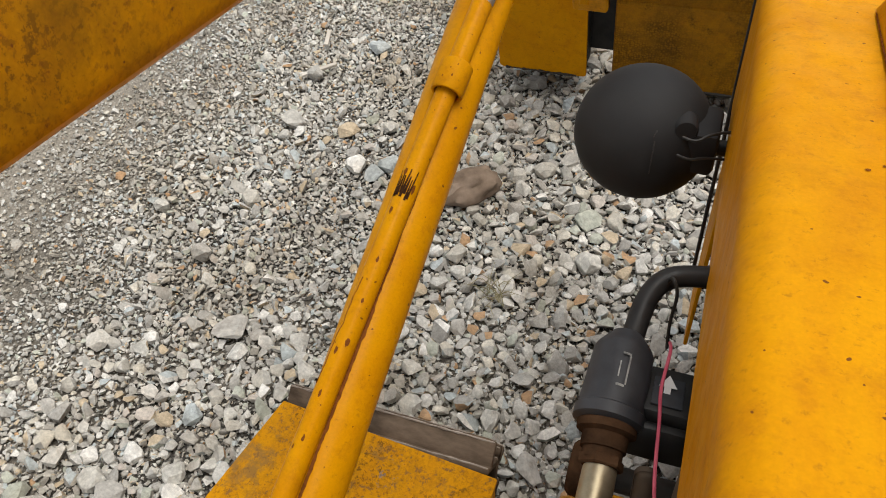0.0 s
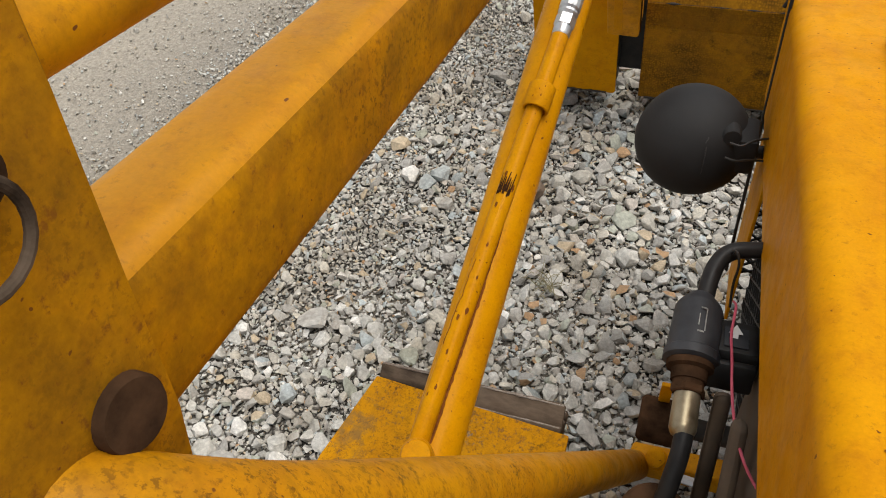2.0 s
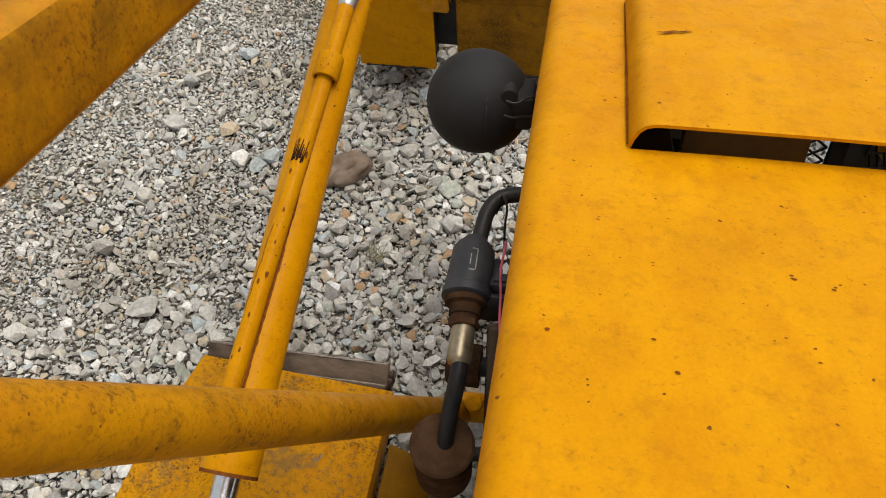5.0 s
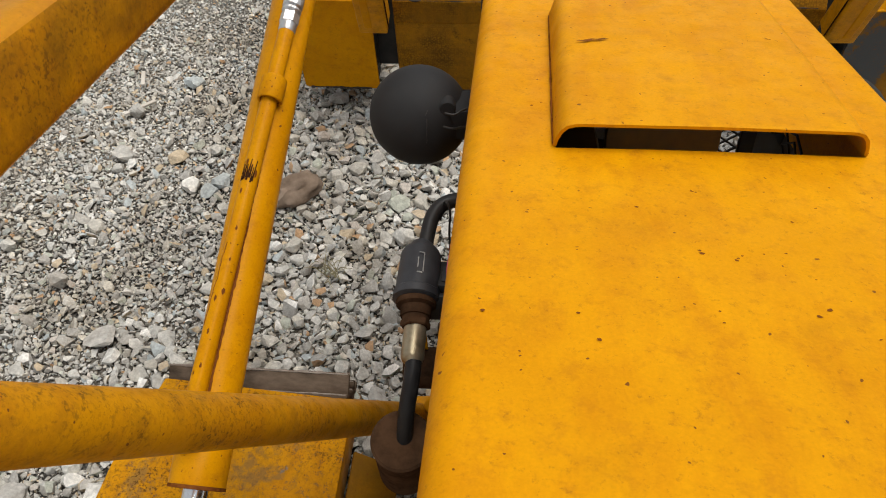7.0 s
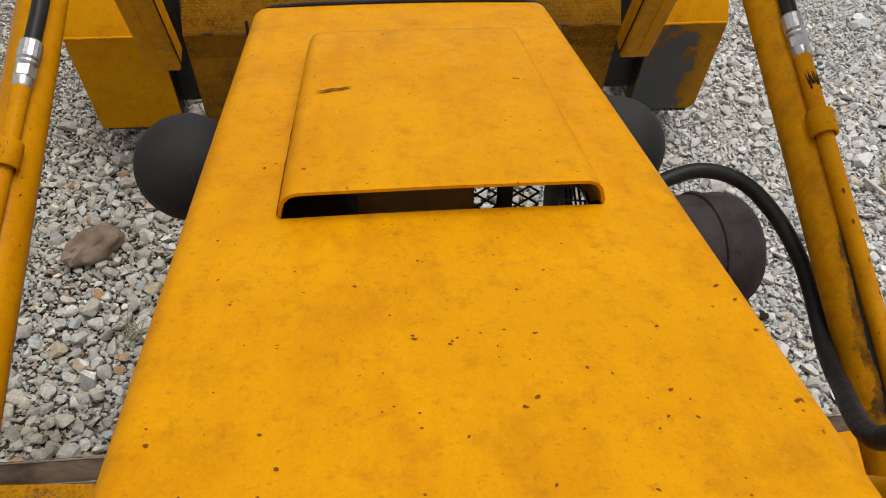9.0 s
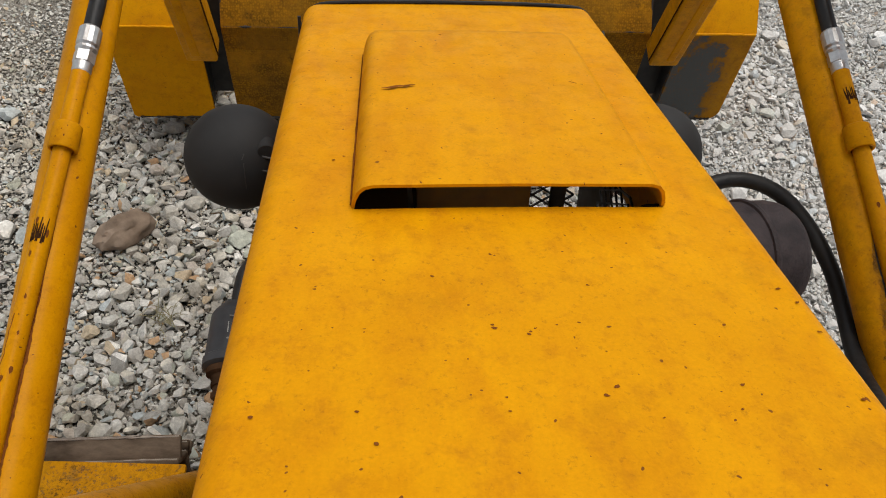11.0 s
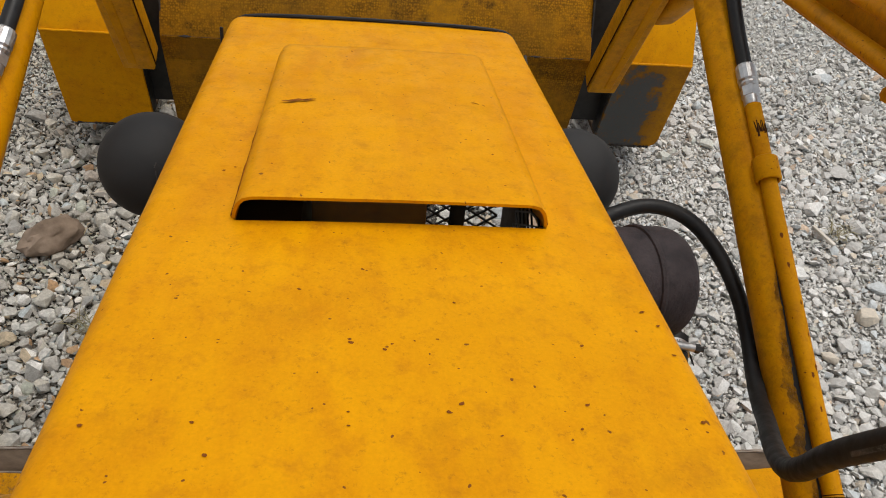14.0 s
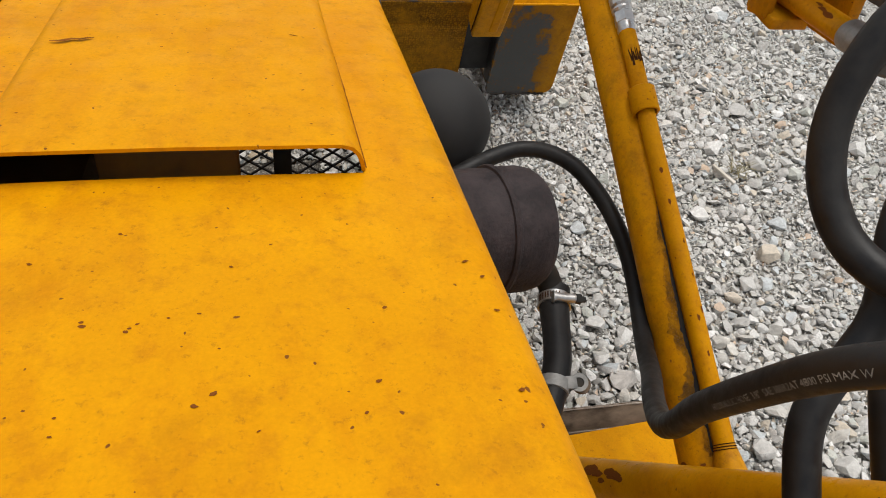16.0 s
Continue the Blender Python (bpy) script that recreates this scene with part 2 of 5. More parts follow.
def soil_mat(name):
    """Grit and dust between the stones, coloured dark for the shade in their gaps, with small pebbles and drier dust
    patches.
    """
    m, nt, b = nodes(name, 0.95)
    tc = nt.nodes.new("ShaderNodeTexCoord")
    v = add(nt, "ShaderNodeTexVoronoi", Scale=210.0)
    nt.links.new(tc.outputs["Object"], v.inputs["Vector"])
    sep = nt.nodes.new("ShaderNodeSeparateColor")
    nt.links.new(v.outputs["Color"], sep.inputs["Color"])
    peb = ramp(nt, sep.outputs["Red"], [(0.0, (0.05, 0.042, 0.032)), (0.5, (0.17, 0.152, 0.125)), (1.0, (0.42, 0.395, 0.35))])
    rim = ramp(nt, v.outputs["Distance"], [(0.3, 1.0), (0.62, 0.3)])
    small_stone = mix(nt, 1.0, peb.outputs["Color"], rim.outputs["Color"], "MULTIPLY")
    # the dark colour stands in for gap shade; soil turns pale beyond the stones
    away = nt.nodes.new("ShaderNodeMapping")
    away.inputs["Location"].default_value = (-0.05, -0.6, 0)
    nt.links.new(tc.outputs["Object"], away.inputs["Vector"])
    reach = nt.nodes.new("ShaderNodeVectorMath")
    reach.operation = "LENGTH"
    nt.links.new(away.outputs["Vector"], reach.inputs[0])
    past_stones = add(nt, "ShaderNodeMapRange")
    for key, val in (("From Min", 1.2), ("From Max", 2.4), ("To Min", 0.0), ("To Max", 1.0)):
        past_stones.inputs[key].default_value = val
    nt.links.new(reach.outputs["Value"], past_stones.inputs["Value"])
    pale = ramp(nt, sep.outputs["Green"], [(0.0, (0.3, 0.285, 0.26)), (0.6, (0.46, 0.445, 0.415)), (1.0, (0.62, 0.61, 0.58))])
    small_stone = mix(nt, past_stones.outputs["Result"], small_stone, pale.outputs["Color"])
    dust = ramp(nt, noise_tex(nt, 2.2, 6, 0.6).outputs["Fac"], [(0.5, 0.0), (0.68, 0.4)])
    xyz = nt.nodes.new("ShaderNodeSeparateXYZ")
    drift = mix(nt, 0.9, tc.outputs["Object"], noise_tex(nt, 0.9, 5, 0.6).outputs["Color"], "ADD")
    nt.links.new(mix(nt, 1.0, drift, (0.45, 0.45, 0.45), "SUBTRACT"), xyz.inputs["Vector"])
    off = add(nt, "ShaderNodeMapRange")
    for key, val in (("From Min", -0.8), ("From Max", -1.75), ("To Min", 0.0), ("To Max", 0.8)):
        off.inputs[key].default_value = val
    nt.links.new(xyz.outputs["X"], off.inputs["Value"])
    col = mix(nt, mix(nt, 1.0, dust.outputs["Color"], off.outputs["Result"], "LIGHTEN"), small_stone, (0.52, 0.455, 0.36))
    east = add(nt, "ShaderNodeMapRange")
    for key, val in (("From Min", 0.2), ("From Max", 0.7), ("To Min", 0.0), ("To Max", 0.85)):
        east.inputs[key].default_value = val
    nt.links.new(xyz.outputs["X"], east.inputs["Value"])
    col = mix(nt, east.outputs["Result"], col, (0.5, 0.485, 0.45))
    fine = ramp(nt, noise_tex(nt, 90, 7, 0.8).outputs["Fac"], [(0.3, 0.55), (0.7, 1.2)])
    nt.links.new(mix(nt, 1.0, col, fine.outputs["Color"], "MULTIPLY"), b.inputs["Base Color"])
    lay = nt.nodes.new("ShaderNodeMapping")
    lay.inputs["Rotation"].default_value = (0, 0, radians(28))
    nt.links.new(tc.outputs["Object"], lay.inputs["Vector"])
    tread = add(nt, "ShaderNodeTexWave", Scale=9.0, Distortion=1.5, Detail=3.0)
    nt.links.new(lay.outputs["Vector"], tread.inputs["Vector"])
    rut = mix(nt, off.outputs["Result"], (0.5, 0.5, 0.5), tread.outputs["Color"])
    clods = ramp(nt, noise_tex(nt, 45, 6, 0.7).outputs["Fac"], [(0.3, 0.0), (0.7, 1.0)])
    bump(nt, b, mix(nt, 0.4, mix(nt, 0.55, v.outputs["Distance"], rut), clods.outputs["Color"]), 1.0, 0.014)
    return m


YELLOW = paint("yellow_enamel", 0.3, 0.5)
GLOSSY = paint("glossy_yellow_enamel", 0.2, 0.7, 0.3)
WORN = paint("worn_yellow_enamel", 0.6, 0.4, 0.48, 26, False, 0.12)
DUSTED = paint("dust_filmed_enamel", 0.3, 0.4, 0.42, 22, False, 0.28)
SCUFF = plain("pale_rubber_scuff", (0.022, 0.022, 0.022), (0.06, 0.058, 0.055), 120, 0.9)
STAINED = paint("oil_stained_enamel", 0.8, 0.3, 0.52, 26, film=0.8)
FLECKED = paint("dark_flecked_enamel", 0.55, 0.6, 0.42, 40, False, 0.1, 0.2, flecks=0.5)
GRIMY = paint("grime_filmed_enamel", 0.6, 0.6, 0.45, 34, False, 0.05)
PITTED = paint("pitted_enamel", 0.55, 1.2, 0.6, 85, True, film=0.16, flecks=0.6)
RUSTY = plain("rusty_brown_steel", (0.018, 0.011, 0.007), (0.08, 0.043, 0.023), 60, 0.75, 0.0, 0.5)
STEEL = plain("worn_track_steel", (0.024, 0.017, 0.012), (0.19, 0.14, 0.1), 38, 0.8, 0.0, 0.9, (0.4, 1, 1))
RUBBED = plain("rubbed_steel_edge", (0.16, 0.12, 0.09), (0.34, 0.29, 0.24), 90, 0.5, 0.3, 0.3)
CHROME = plain("bright_chrome", (0.62, 0.62, 0.62), (0.78, 0.78, 0.77), 90, 0.16, 1.0, 0.0)
ZINC = plain("zinc_plated_steel", (0.38, 0.38, 0.385), (0.62, 0.62, 0.61), 120, 0.38, 0.9, 0.1)
GALV = plain("dull_galvanised_steel", (0.16, 0.16, 0.158), (0.33, 0.325, 0.31), 140, 0.6, 0.4, 0.2)
BRASS = plain("dull_brass", (0.2, 0.165, 0.1), (0.42, 0.36, 0.25), 70, 0.42, 0.8)
RUBBER = plain("black_rubber_hose", (0.008, 0.008, 0.009), (0.022, 0.021, 0.02), 90, 0.5, 0.0, 0.25)
DUSTY = plain("dusty_black_rubber", (0.011, 0.011, 0.012), (0.027, 0.027, 0.027), 25, 0.72, 0.0, 0.15)
BLACK = plain("black_steel_and_shade", (0.012, 0.012, 0.012), (0.035, 0.033, 0.03), 50, 0.5)
GREYBLACK = plain("dark_grey_housing", (0.02, 0.021, 0.024), (0.048, 0.05, 0.055), 50, 0.5)
MAROON = plain("heat_browned_can", (0.012, 0.0085, 0.0095), (0.042, 0.031, 0.032), 300, 0.7, 0.0, 1.0)
BARE = plain("bare_grey_steel", (0.045, 0.046, 0.047), (0.12, 0.115, 0.105), 60, 0.55, 0.3)
PINK = plain("faded_red_wire", (0.42, 0.05, 0.09), (0.6, 0.11, 0.16), 90, 0.5, 0.0, 0.0)
GRIME_SHADE = plain("oily_grime_and_shade", (0.012, 0.011, 0.01), (0.045, 0.035, 0.025), 30, 0.6)
WHITE = plain("white_print", (0.5, 0.5, 0.49), (0.66, 0.66, 0.64), 90, 0.6, 0.0, 0.0)
FADED = plain("faded_print", (0.05, 0.05, 0.048), (0.34, 0.34, 0.325), 190, 0.7, 0.0, 0.0)
STONE, STONES = stone_mat("limestone", True), stone_mat("limestone_gravel")
GRUBBY = paint("grubby_bucket_enamel", 0.7, 0.3, 0.55, 70, film=0.66, weave=0.6)
ARMSIDE = paint("oily_arm_enamel", 1.0, 0.4, 0.5, 24, film=0.2, flecks=0.4)
CHAFED = paint("chafed_bucket_enamel", 0.75, 0.6, 0.5, 26, False, 0.1, 0.3, ((0.553, 0.9, 0.16), (0.075, 9.0, 0.165)))
DINGY = plain("dingy_brown_sheet", (0.16, 0.08, 0.012), (0.34, 0.175, 0.025), 25, 0.7)
DUSTBROWN = plain("dusty_brown_metal", (0.035, 0.025, 0.016), (0.1, 0.07, 0.045), 30, 0.8)
RUST = plain("rust_brown_scrape", (0.1, 0.032, 0.008), (0.23, 0.075, 0.017), 200, 0.9)
DARKRUST = plain("dark_scratch", (0.025, 0.012, 0.006), (0.07, 0.03, 0.012), 200, 0.8)
SMEAR = plain("oily_brown_smear", (0.03, 0.017, 0.006), (0.07, 0.036, 0.01), 60, 0.8, 0.0, 0.0)
nt = SMEAR.node_tree
thin = ramp(nt, noise_tex(nt, 70, 8, 0.78, (1, 0.25, 1)).outputs["Fac"], [(0.38, 0.0), (0.66, 0.8)])
nt.links.new(thin.outputs["Color"], nt.nodes["Principled BSDF"].inputs["Alpha"])
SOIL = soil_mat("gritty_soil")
for flat in (RUST, DARKRUST, STEEL, RUSTY):
    flat.node_tree.nodes["Principled BSDF"].inputs["Specular IOR Level"].default_value = 0.0
for dull in (RUBBER, DUSTY, BLACK, GRIME_SHADE, GREYBLACK, MAROON):
    dull.node_tree.nodes["Principled BSDF"].inputs["Specular IOR Level"].default_value = 0.25


# ---- building helpers ----
def part(name, bm, material, parent=None, label="", smooth=35):
    me = bpy.data.meshes.new(name)
    bmesh.ops.recalc_face_normals(bm, faces=bm.faces)
    bm.to_mesh(me)
    bm.free()
    if smooth:
        me.shade_smooth()
        me.set_sharp_from_angle(angle=radians(smooth))
    me.materials.append(material)
    ob = new(name, me)
    if parent:
        ob.parent = parent
    if label:
        ob["label"] = label
    return ob


def box(size, at=(0, 0, 0), turn=None, bevel=0.003, bm=None, seg=2):
    bm = bm or bmesh.new()
    vs = bmesh.ops.create_cube(bm, size=1.0)["verts"]
    bmesh.ops.scale(bm, vec=size, verts=vs)
    if bevel:
        es = list({e for v in vs for e in v.link_edges})
        out = bmesh.ops.bevel(bm, geom=es, offset=bevel, segments=seg, affect="EDGES", profile=0.5)
        vs = list({v for f in out["faces"] for v in f.verts} | {v for v in vs if v.is_valid})
    bmesh.ops.transform(bm, matrix=Matrix.Translation(at) @ (turn.to_4x4() if turn else Matrix()), verts=vs)
    return bm


def sweep(points, radius, seg=14, bm=None, rounds=0, caps=True):
    """A round bar or hose through the points; radius may be a list. rounds: how often the path is smoothed."""
    bm = bm or bmesh.new()
    pts = [Vector(p) for p in points]
    rad = list(radius) if isinstance(radius, (list, tuple)) else [radius] * len(pts)
    for _ in range(rounds):
        p2, r2 = [pts[0]], [rad[0]]
        for a, b, ra, rb in zip(pts, pts[1:], rad, rad[1:]):
            p2 += [a.lerp(b, 0.25), a.lerp(b, 0.75)]
            r2 += [ra * 0.75 + rb * 0.25, ra * 0.25 + rb * 0.75]
        pts, rad = p2 + [pts[-1]], r2 + [rad[-1]]
    side, rings = None, []
    for i, p in enumerate(pts):
        t = (pts[min(i + 1, len(pts) - 1)] - pts[max(i - 1, 0)]).normalized()
        if side is None:
            side = t.orthogonal().normalized()
        side = (side - t * side.dot(t)).normalized()
        up = t.cross(side)
        rings.append([bm.verts.new(p + rad[i] * (math.cos(a) * side + math.sin(a) * up)) for a in (2 * math.pi * k / seg for k in range(seg))])
    for ra, rb in zip(rings, rings[1:]):
        for k in range(seg):
            bm.faces.new((ra[k], ra[(k + 1) % seg], rb[(k + 1) % seg], rb[k]))
    if caps:
        bm.faces.new(rings[0][::-1])
        bm.faces.new(rings[-1])
    return bm


def rod(a, b, profile, seg=24, bm=None):
    """A turned part on the line from a to b: profile of (fraction along, radius)."""
    a, b = Vector(a), Vector(b)
    bm = bm or bmesh.new()
    t = (b - a).normalized()
    side = t.orthogonal().normalized()
    up = t.cross(side)
    rings = []
    for u, r in profile:
        p = a.lerp(b, u)
        rings.append([bm.verts.new(p + max(r, 1e-5) * (math.cos(q) * side + math.sin(q) * up)) for q in (2 * math.pi * k / seg for k in range(seg))])
    for ra, rb in zip(rings, rings[1:]):
        for k in range(seg):
            bm.faces.new((ra[k], ra[(k + 1) % seg], rb[(k + 1) % seg], rb[k]))
    bm.faces.new(rings[0][::-1])
    bm.faces.new(rings[-1])
    return bm


def prism(outline, thick, axis="x", at=0.0, bevel=0.002, bm=None):
    """A plate: outline in the two other axes, thick along the axis, from at onwards."""
    bm = bm or bmesh.new()
    put = {"x": lambda u, v, w: (w, u, v), "y": lambda u, v, w: (u, w, v), "z": lambda u, v, w: (u, v, w)}[axis]
    lo = [bm.verts.new(put(u, v, at)) for u, v in outline]
    hi = [bm.verts.new(put(u, v, at + thick)) for u, v in outline]
    n = len(outline)
    fs = [bm.faces.new(lo), bm.faces.new(hi[::-1])] + [bm.faces.new((lo[i], hi[i], hi[(i + 1) % n], lo[(i + 1) % n])) for i in range(n)]
    if bevel:
        bmesh.ops.bevel(bm, geom=list({e for f in fs for e in f.edges}), offset=bevel, segments=2, affect="EDGES", profile=0.5)
    return bm


HOOD = pose(0, 0, 0.633, -10)


def h(x, y, z):
    """A place given along the sloping hood, in the world."""
    return HOOD @ Vector((x, y, z))


def beam(a, b, width, height, up=(0, 0, 1), bevel=0.006, bm=None):
    """A box section from a to b."""
    a, b = Vector(a), Vector(b)
    t = (b - a).normalized()
    s = t.cross(Vector(up)).normalized()
    turn = Matrix((s, t, s.cross(t))).transposed()
    return box((width, (b - a).length, height), a.lerp(b, 0.5), turn, bevel, bm, 3)

# ---- ground ----
def land(x, y):
    return noise.noise((x * 1.3, y * 1.3, 0)) * 0.012 + noise.noise((x * 4, y * 4, 5)) * 0.005


bm = bmesh.new()
count = 70
step = [-40, -12, -5] + [-3 + 6.5 * k / count for k in range(count + 1)] + [6, 12, 40]
rows = []
for y in step:
    row = []
    for x in step:
        near = max(0.0, 1 - max(abs(x) / 5, abs(y) / 5)) ** 0.3 if max(abs(x), abs(y)) < 5 else 0.0
        row.append(bm.verts.new((x * 8 if abs(x) > 4 else x, y * 8 if abs(y) > 4 else y, land(x, y) * near - 0.002)))
    rows.append(row)
for ra, rb in zip(rows, rows[1:]):
    for k in range(len(ra) - 1):
        bm.faces.new((ra[k], ra[k + 1], rb[k + 1], rb[k]))
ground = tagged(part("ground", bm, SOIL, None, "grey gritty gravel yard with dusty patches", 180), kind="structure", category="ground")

# ---- the crawler loader ----
loader = tagged(new("crawler_loader"), "small old yellow crawler loader with chipped paint, on gravel", "loader")


# hood: a bent sheet with an opening below the scoop
def arc_profile(half, r, drop, k=8):
    pts = [(-half, -drop), (-half, -drop * 0.5)]
    pts += [(-half + r - r * math.cos(a), -r + r * math.sin(a)) for a in (math.pi / 2 * i / k for i in range(k + 1))]
    inner = [-0.1165, -0.05, 0.0, 0.05, 0.1165]
    return pts + [(x, 0.0) for x in inner] + [(-x, z) for x, z in pts[::-1]]


def hood_sheet():
    bm = bmesh.new()
    prof = arc_profile(0.1868, 0.021, 0.14)
    ys = [-0.335, -0.33, -0.2, -0.1, -0.003, 0.12, 0.26, 0.36, 0.485, 0.49]
    grid = []
    for y in ys:
        wave = 0.0012 * math.sin(y * 14)
        slot = 0.006 * max(0, y) / 0.3
        grid.append([bm.verts.new(h(x - 0.001 if abs(x) != 0.1165 else x + 0.0025 - math.copysign(slot, x), y, z + (wave + 0.0015 * math.cos(x * 11) if abs(x) < 0.16 else 0))) for x, z in prof])
    for j in range(len(ys) - 1):
        for i in range(len(prof) - 1):
            mid = (prof[i][0] + prof[i + 1][0]) / 2
            if abs(mid) < 0.1165 and -0.01 <= ys[j] < 0.26:
                continue
            bm.faces.new((grid[j][i], grid[j][i + 1], grid[j + 1][i + 1], grid[j + 1][i]))
    bmesh.ops.recalc_face_normals(bm, faces=bm.faces)
    bmesh.ops.solidify(bm, geom=bm.faces[:], thickness=0.003)
    return bm


hood = part("hood", hood_sheet(), YELLOW, loader, "smooth yellow sheet-metal hood with rust specks", 40)


def scoop_sheet():
    bm = bmesh.new()
    ys = [-0.008, 0.0, 0.03, 0.12, 0.22, 0.285, 0.303, 0.314, 0.32]
    top = [0.0235, 0.024, 0.0255, 0.029, 0.032, 0.034, 0.031, 0.018, 0.002]
    rows = []
    for y, z in zip(ys, top):
        half = 0.118 - 0.006 * max(0, y) / 0.3
        left = [(-half, 0.001), (-half * 0.99, z * 0.33), (-half * 0.964, z * 0.67), (-half * 0.926, z * 0.89), (-half * 0.875, z * 0.982), (-half * 0.82, z)]
        rows.append([bm.verts.new(h(x + 0.002, y + (0.007 * (1 - q / z) if y < 0 else 0), q)) for x, q in left + [(0.0, z + 0.001)] + [(-x, q) for x, q in left[::-1]]])
    for ra, rb in zip(rows, rows[1:]):
        for k in range(len(ra) - 1):
            bm.faces.new((ra[k], ra[k + 1], rb[k + 1], rb[k]))
    bmesh.ops.recalc_face_normals(bm, faces=bm.faces)
    bmesh.ops.solidify(bm, geom=bm.faces[:], thickness=0.0025)
    return bm


part("scoop", scoop_sheet(), YELLOW, hood, "low raised scoop with a rear slot", 60)


def seal(y, r=0.0045):
    return sweep([h(-0.1905, y, -0.03), h(-0.179, y, -0.006), h(-0.157, y, 0.003), h(0, y, 0.005), h(0.158, y, 0.003), h(0.18, y, -0.006), h(0.191, y, -0.03)], r, 8, None, 2)


part("front_seal", seal(0.493, 0.0026), RUBBER, hood, "black rubber edge seal")
part("rear_lip", seal(-0.337, 0.0022), RUST, hood, "worn brown rear lip")


# worn marks in the paint: thin dark strokes lying on the sheet
def strokes(bm, places, lift=0.0006):
    for a, b, w in places:
        a, b = Vector(a), Vector(b)
        t = (b - a).normalized()
        s = t.cross(HOOD.to_3x3() @ Vector((0, 0, 1))).normalized() * w / 2
        up = HOOD.to_3x3() @ Vector((0, 0, lift))
        k = 6
        top, bot = [], []
        for i in range(k + 1):
            p = a.lerp(b, i / k) + up + s * 0.7 * noise.noise((i * 1.7, a.x * 90, a.y * 90))
            wide = s * (0.35 + 0.65 * abs(noise.noise((i * 2.3, a.y * 70, 3)))) * math.sin(math.pi * (0.12 + 0.76 * i / k))
            top.append(bm.verts.new(p + wide))
            bot.append(bm.verts.new(p - wide))
        for i in range(k):
            bm.faces.new((bot[i], bot[i + 1], top[i + 1], top[i]))
    return bm


sz = 0.0312
for a, c, w in ((h(-0.0918, 0.1487, 0.0312), h(-0.0623, 0.1555, sz), 0.0075), (h(0.078, 0.1661, 0.0312), h(0.0995, 0.1624, 0.0275), 0.004)):
    part("paint_scrape", strokes(bmesh.new(), [(a, c, w)]), RUST, hood, "rust-brown scrape", 0)


# rust chips in the hood paint: small crooked flakes, a few shapes repeated
def flake(seed):
    rng = random.Random(seed)
    bm = bmesh.new()
    ring = []
    for k in range(14):
        a = 2 * math.pi * k / 14
        r = 1 + 0.35 * noise.noise((math.cos(a) * 1.5, math.sin(a) * 1.5, seed)) + rng.uniform(-0.15, 0.15)
        ring.append(bm.verts.new((r * math.cos(a), 0.62 * r * math.sin(a), 0)))
    mid = bm.verts.new((0, 0, 0.12))
    for k in range(14):
        bm.faces.new((ring[k], ring[(k + 1) % 14], mid))
    me = bpy.data.meshes.new("rust_chip")
    bm.to_mesh(me)
    bm.free()
    me.materials.append(RUST)
    return me


flakes = [flake(k) for k in range(5)]
CHIPS = [(-0.0286, -0.1387, 26), (-0.0295, -0.1355, 18), (-0.0088, -0.1449, 20), (-0.0075, -0.1425, 15), (-0.0043, -0.1398, 14), (0.0094, -0.1369, 12), (0.0233, -0.1351, 15), (0.0319, -0.1898, 25), (0.0243, -0.1962, 22),
         (0.1127, -0.139, 20), (0.1028, -0.1904, 20), (-0.0621, -0.0861, 20), (0.0581, -0.0795, 13), (-0.0214, -0.063, 18), (-0.0294, -0.2056, 13), (-0.0297, -0.1955, 12), (0.0333, -0.1613, 10), (0.0374, -0.0982, 16), (0.0505, -0.2134, 12),
         (0.0951, -0.2086, 15), (0.1621, -0.1056, 24), (0.1685, -0.1197, 20), (0.169, -0.1481, 20), (0.1653, -0.2041, 22), (-0.1624, -0.2037, 20), (-0.1087, -0.2019, 18), (-0.0987, -0.2241, 20), (-0.1318, 0.0716, 22), (-0.1235, 0.0774, 17),
         (-0.1661, 0.1819, 14), (-0.168, 0.324, 18), (0.1446, 0.3504, 18), (0.1461, 0.3337, 14)]
SCOOP_CHIPS = [(-0.0315, 0.2763, 22), (-0.0465, 0.1569, 14), (-0.014, 0.1391, 16), (-0.0083, 0.1643, 10), (-0.095, 0.1818, 16), (-0.095, 0.212, 14), (0.0842, 0.0926, 12), (0.0842, 0.0663, 16), (0.0869, 0.017, 14), (-0.09, 0.0378, 14), (0.0626, 0.1566, 10), (0.088, 0.23, 12)]
rng = random.Random(4)
for x, y, size in CHIPS:
    ob = new("rust_chip", flakes[rng.randrange(5)])
    ob.parent = hood
    ob.matrix_basis = HOOD @ Matrix.LocRotScale((x, y, 0.0016 + 0.0012 * math.sin(y * 14) + 0.0015 * math.cos(x * 11) - 0.0012) if abs(x) < 0.158 else (x, y, 0.0009 - max(0, abs(x) - 0.1648) ** 2 / 0.042), Euler((0, 0, rng.uniform(-0.7, 0.7))), (size / 13500, size / 13500, 0.0006))
for x, y, size in SCOOP_CHIPS:
    ob = new("rust_chip", flakes[rng.randrange(5)])
    ob.parent = hood
    z = 0.024 + 0.0355 * y if y < 0.286 else 0.033
    ob.matrix_basis = HOOD @ Matrix.LocRotScale((x, y, z + (0.0022 if abs(x) < 0.08 else 0.0014)), Euler((radians(2), 0, rng.uniform(-0.7, 0.7))), (size / 13500, size / 13500, 0.0006))
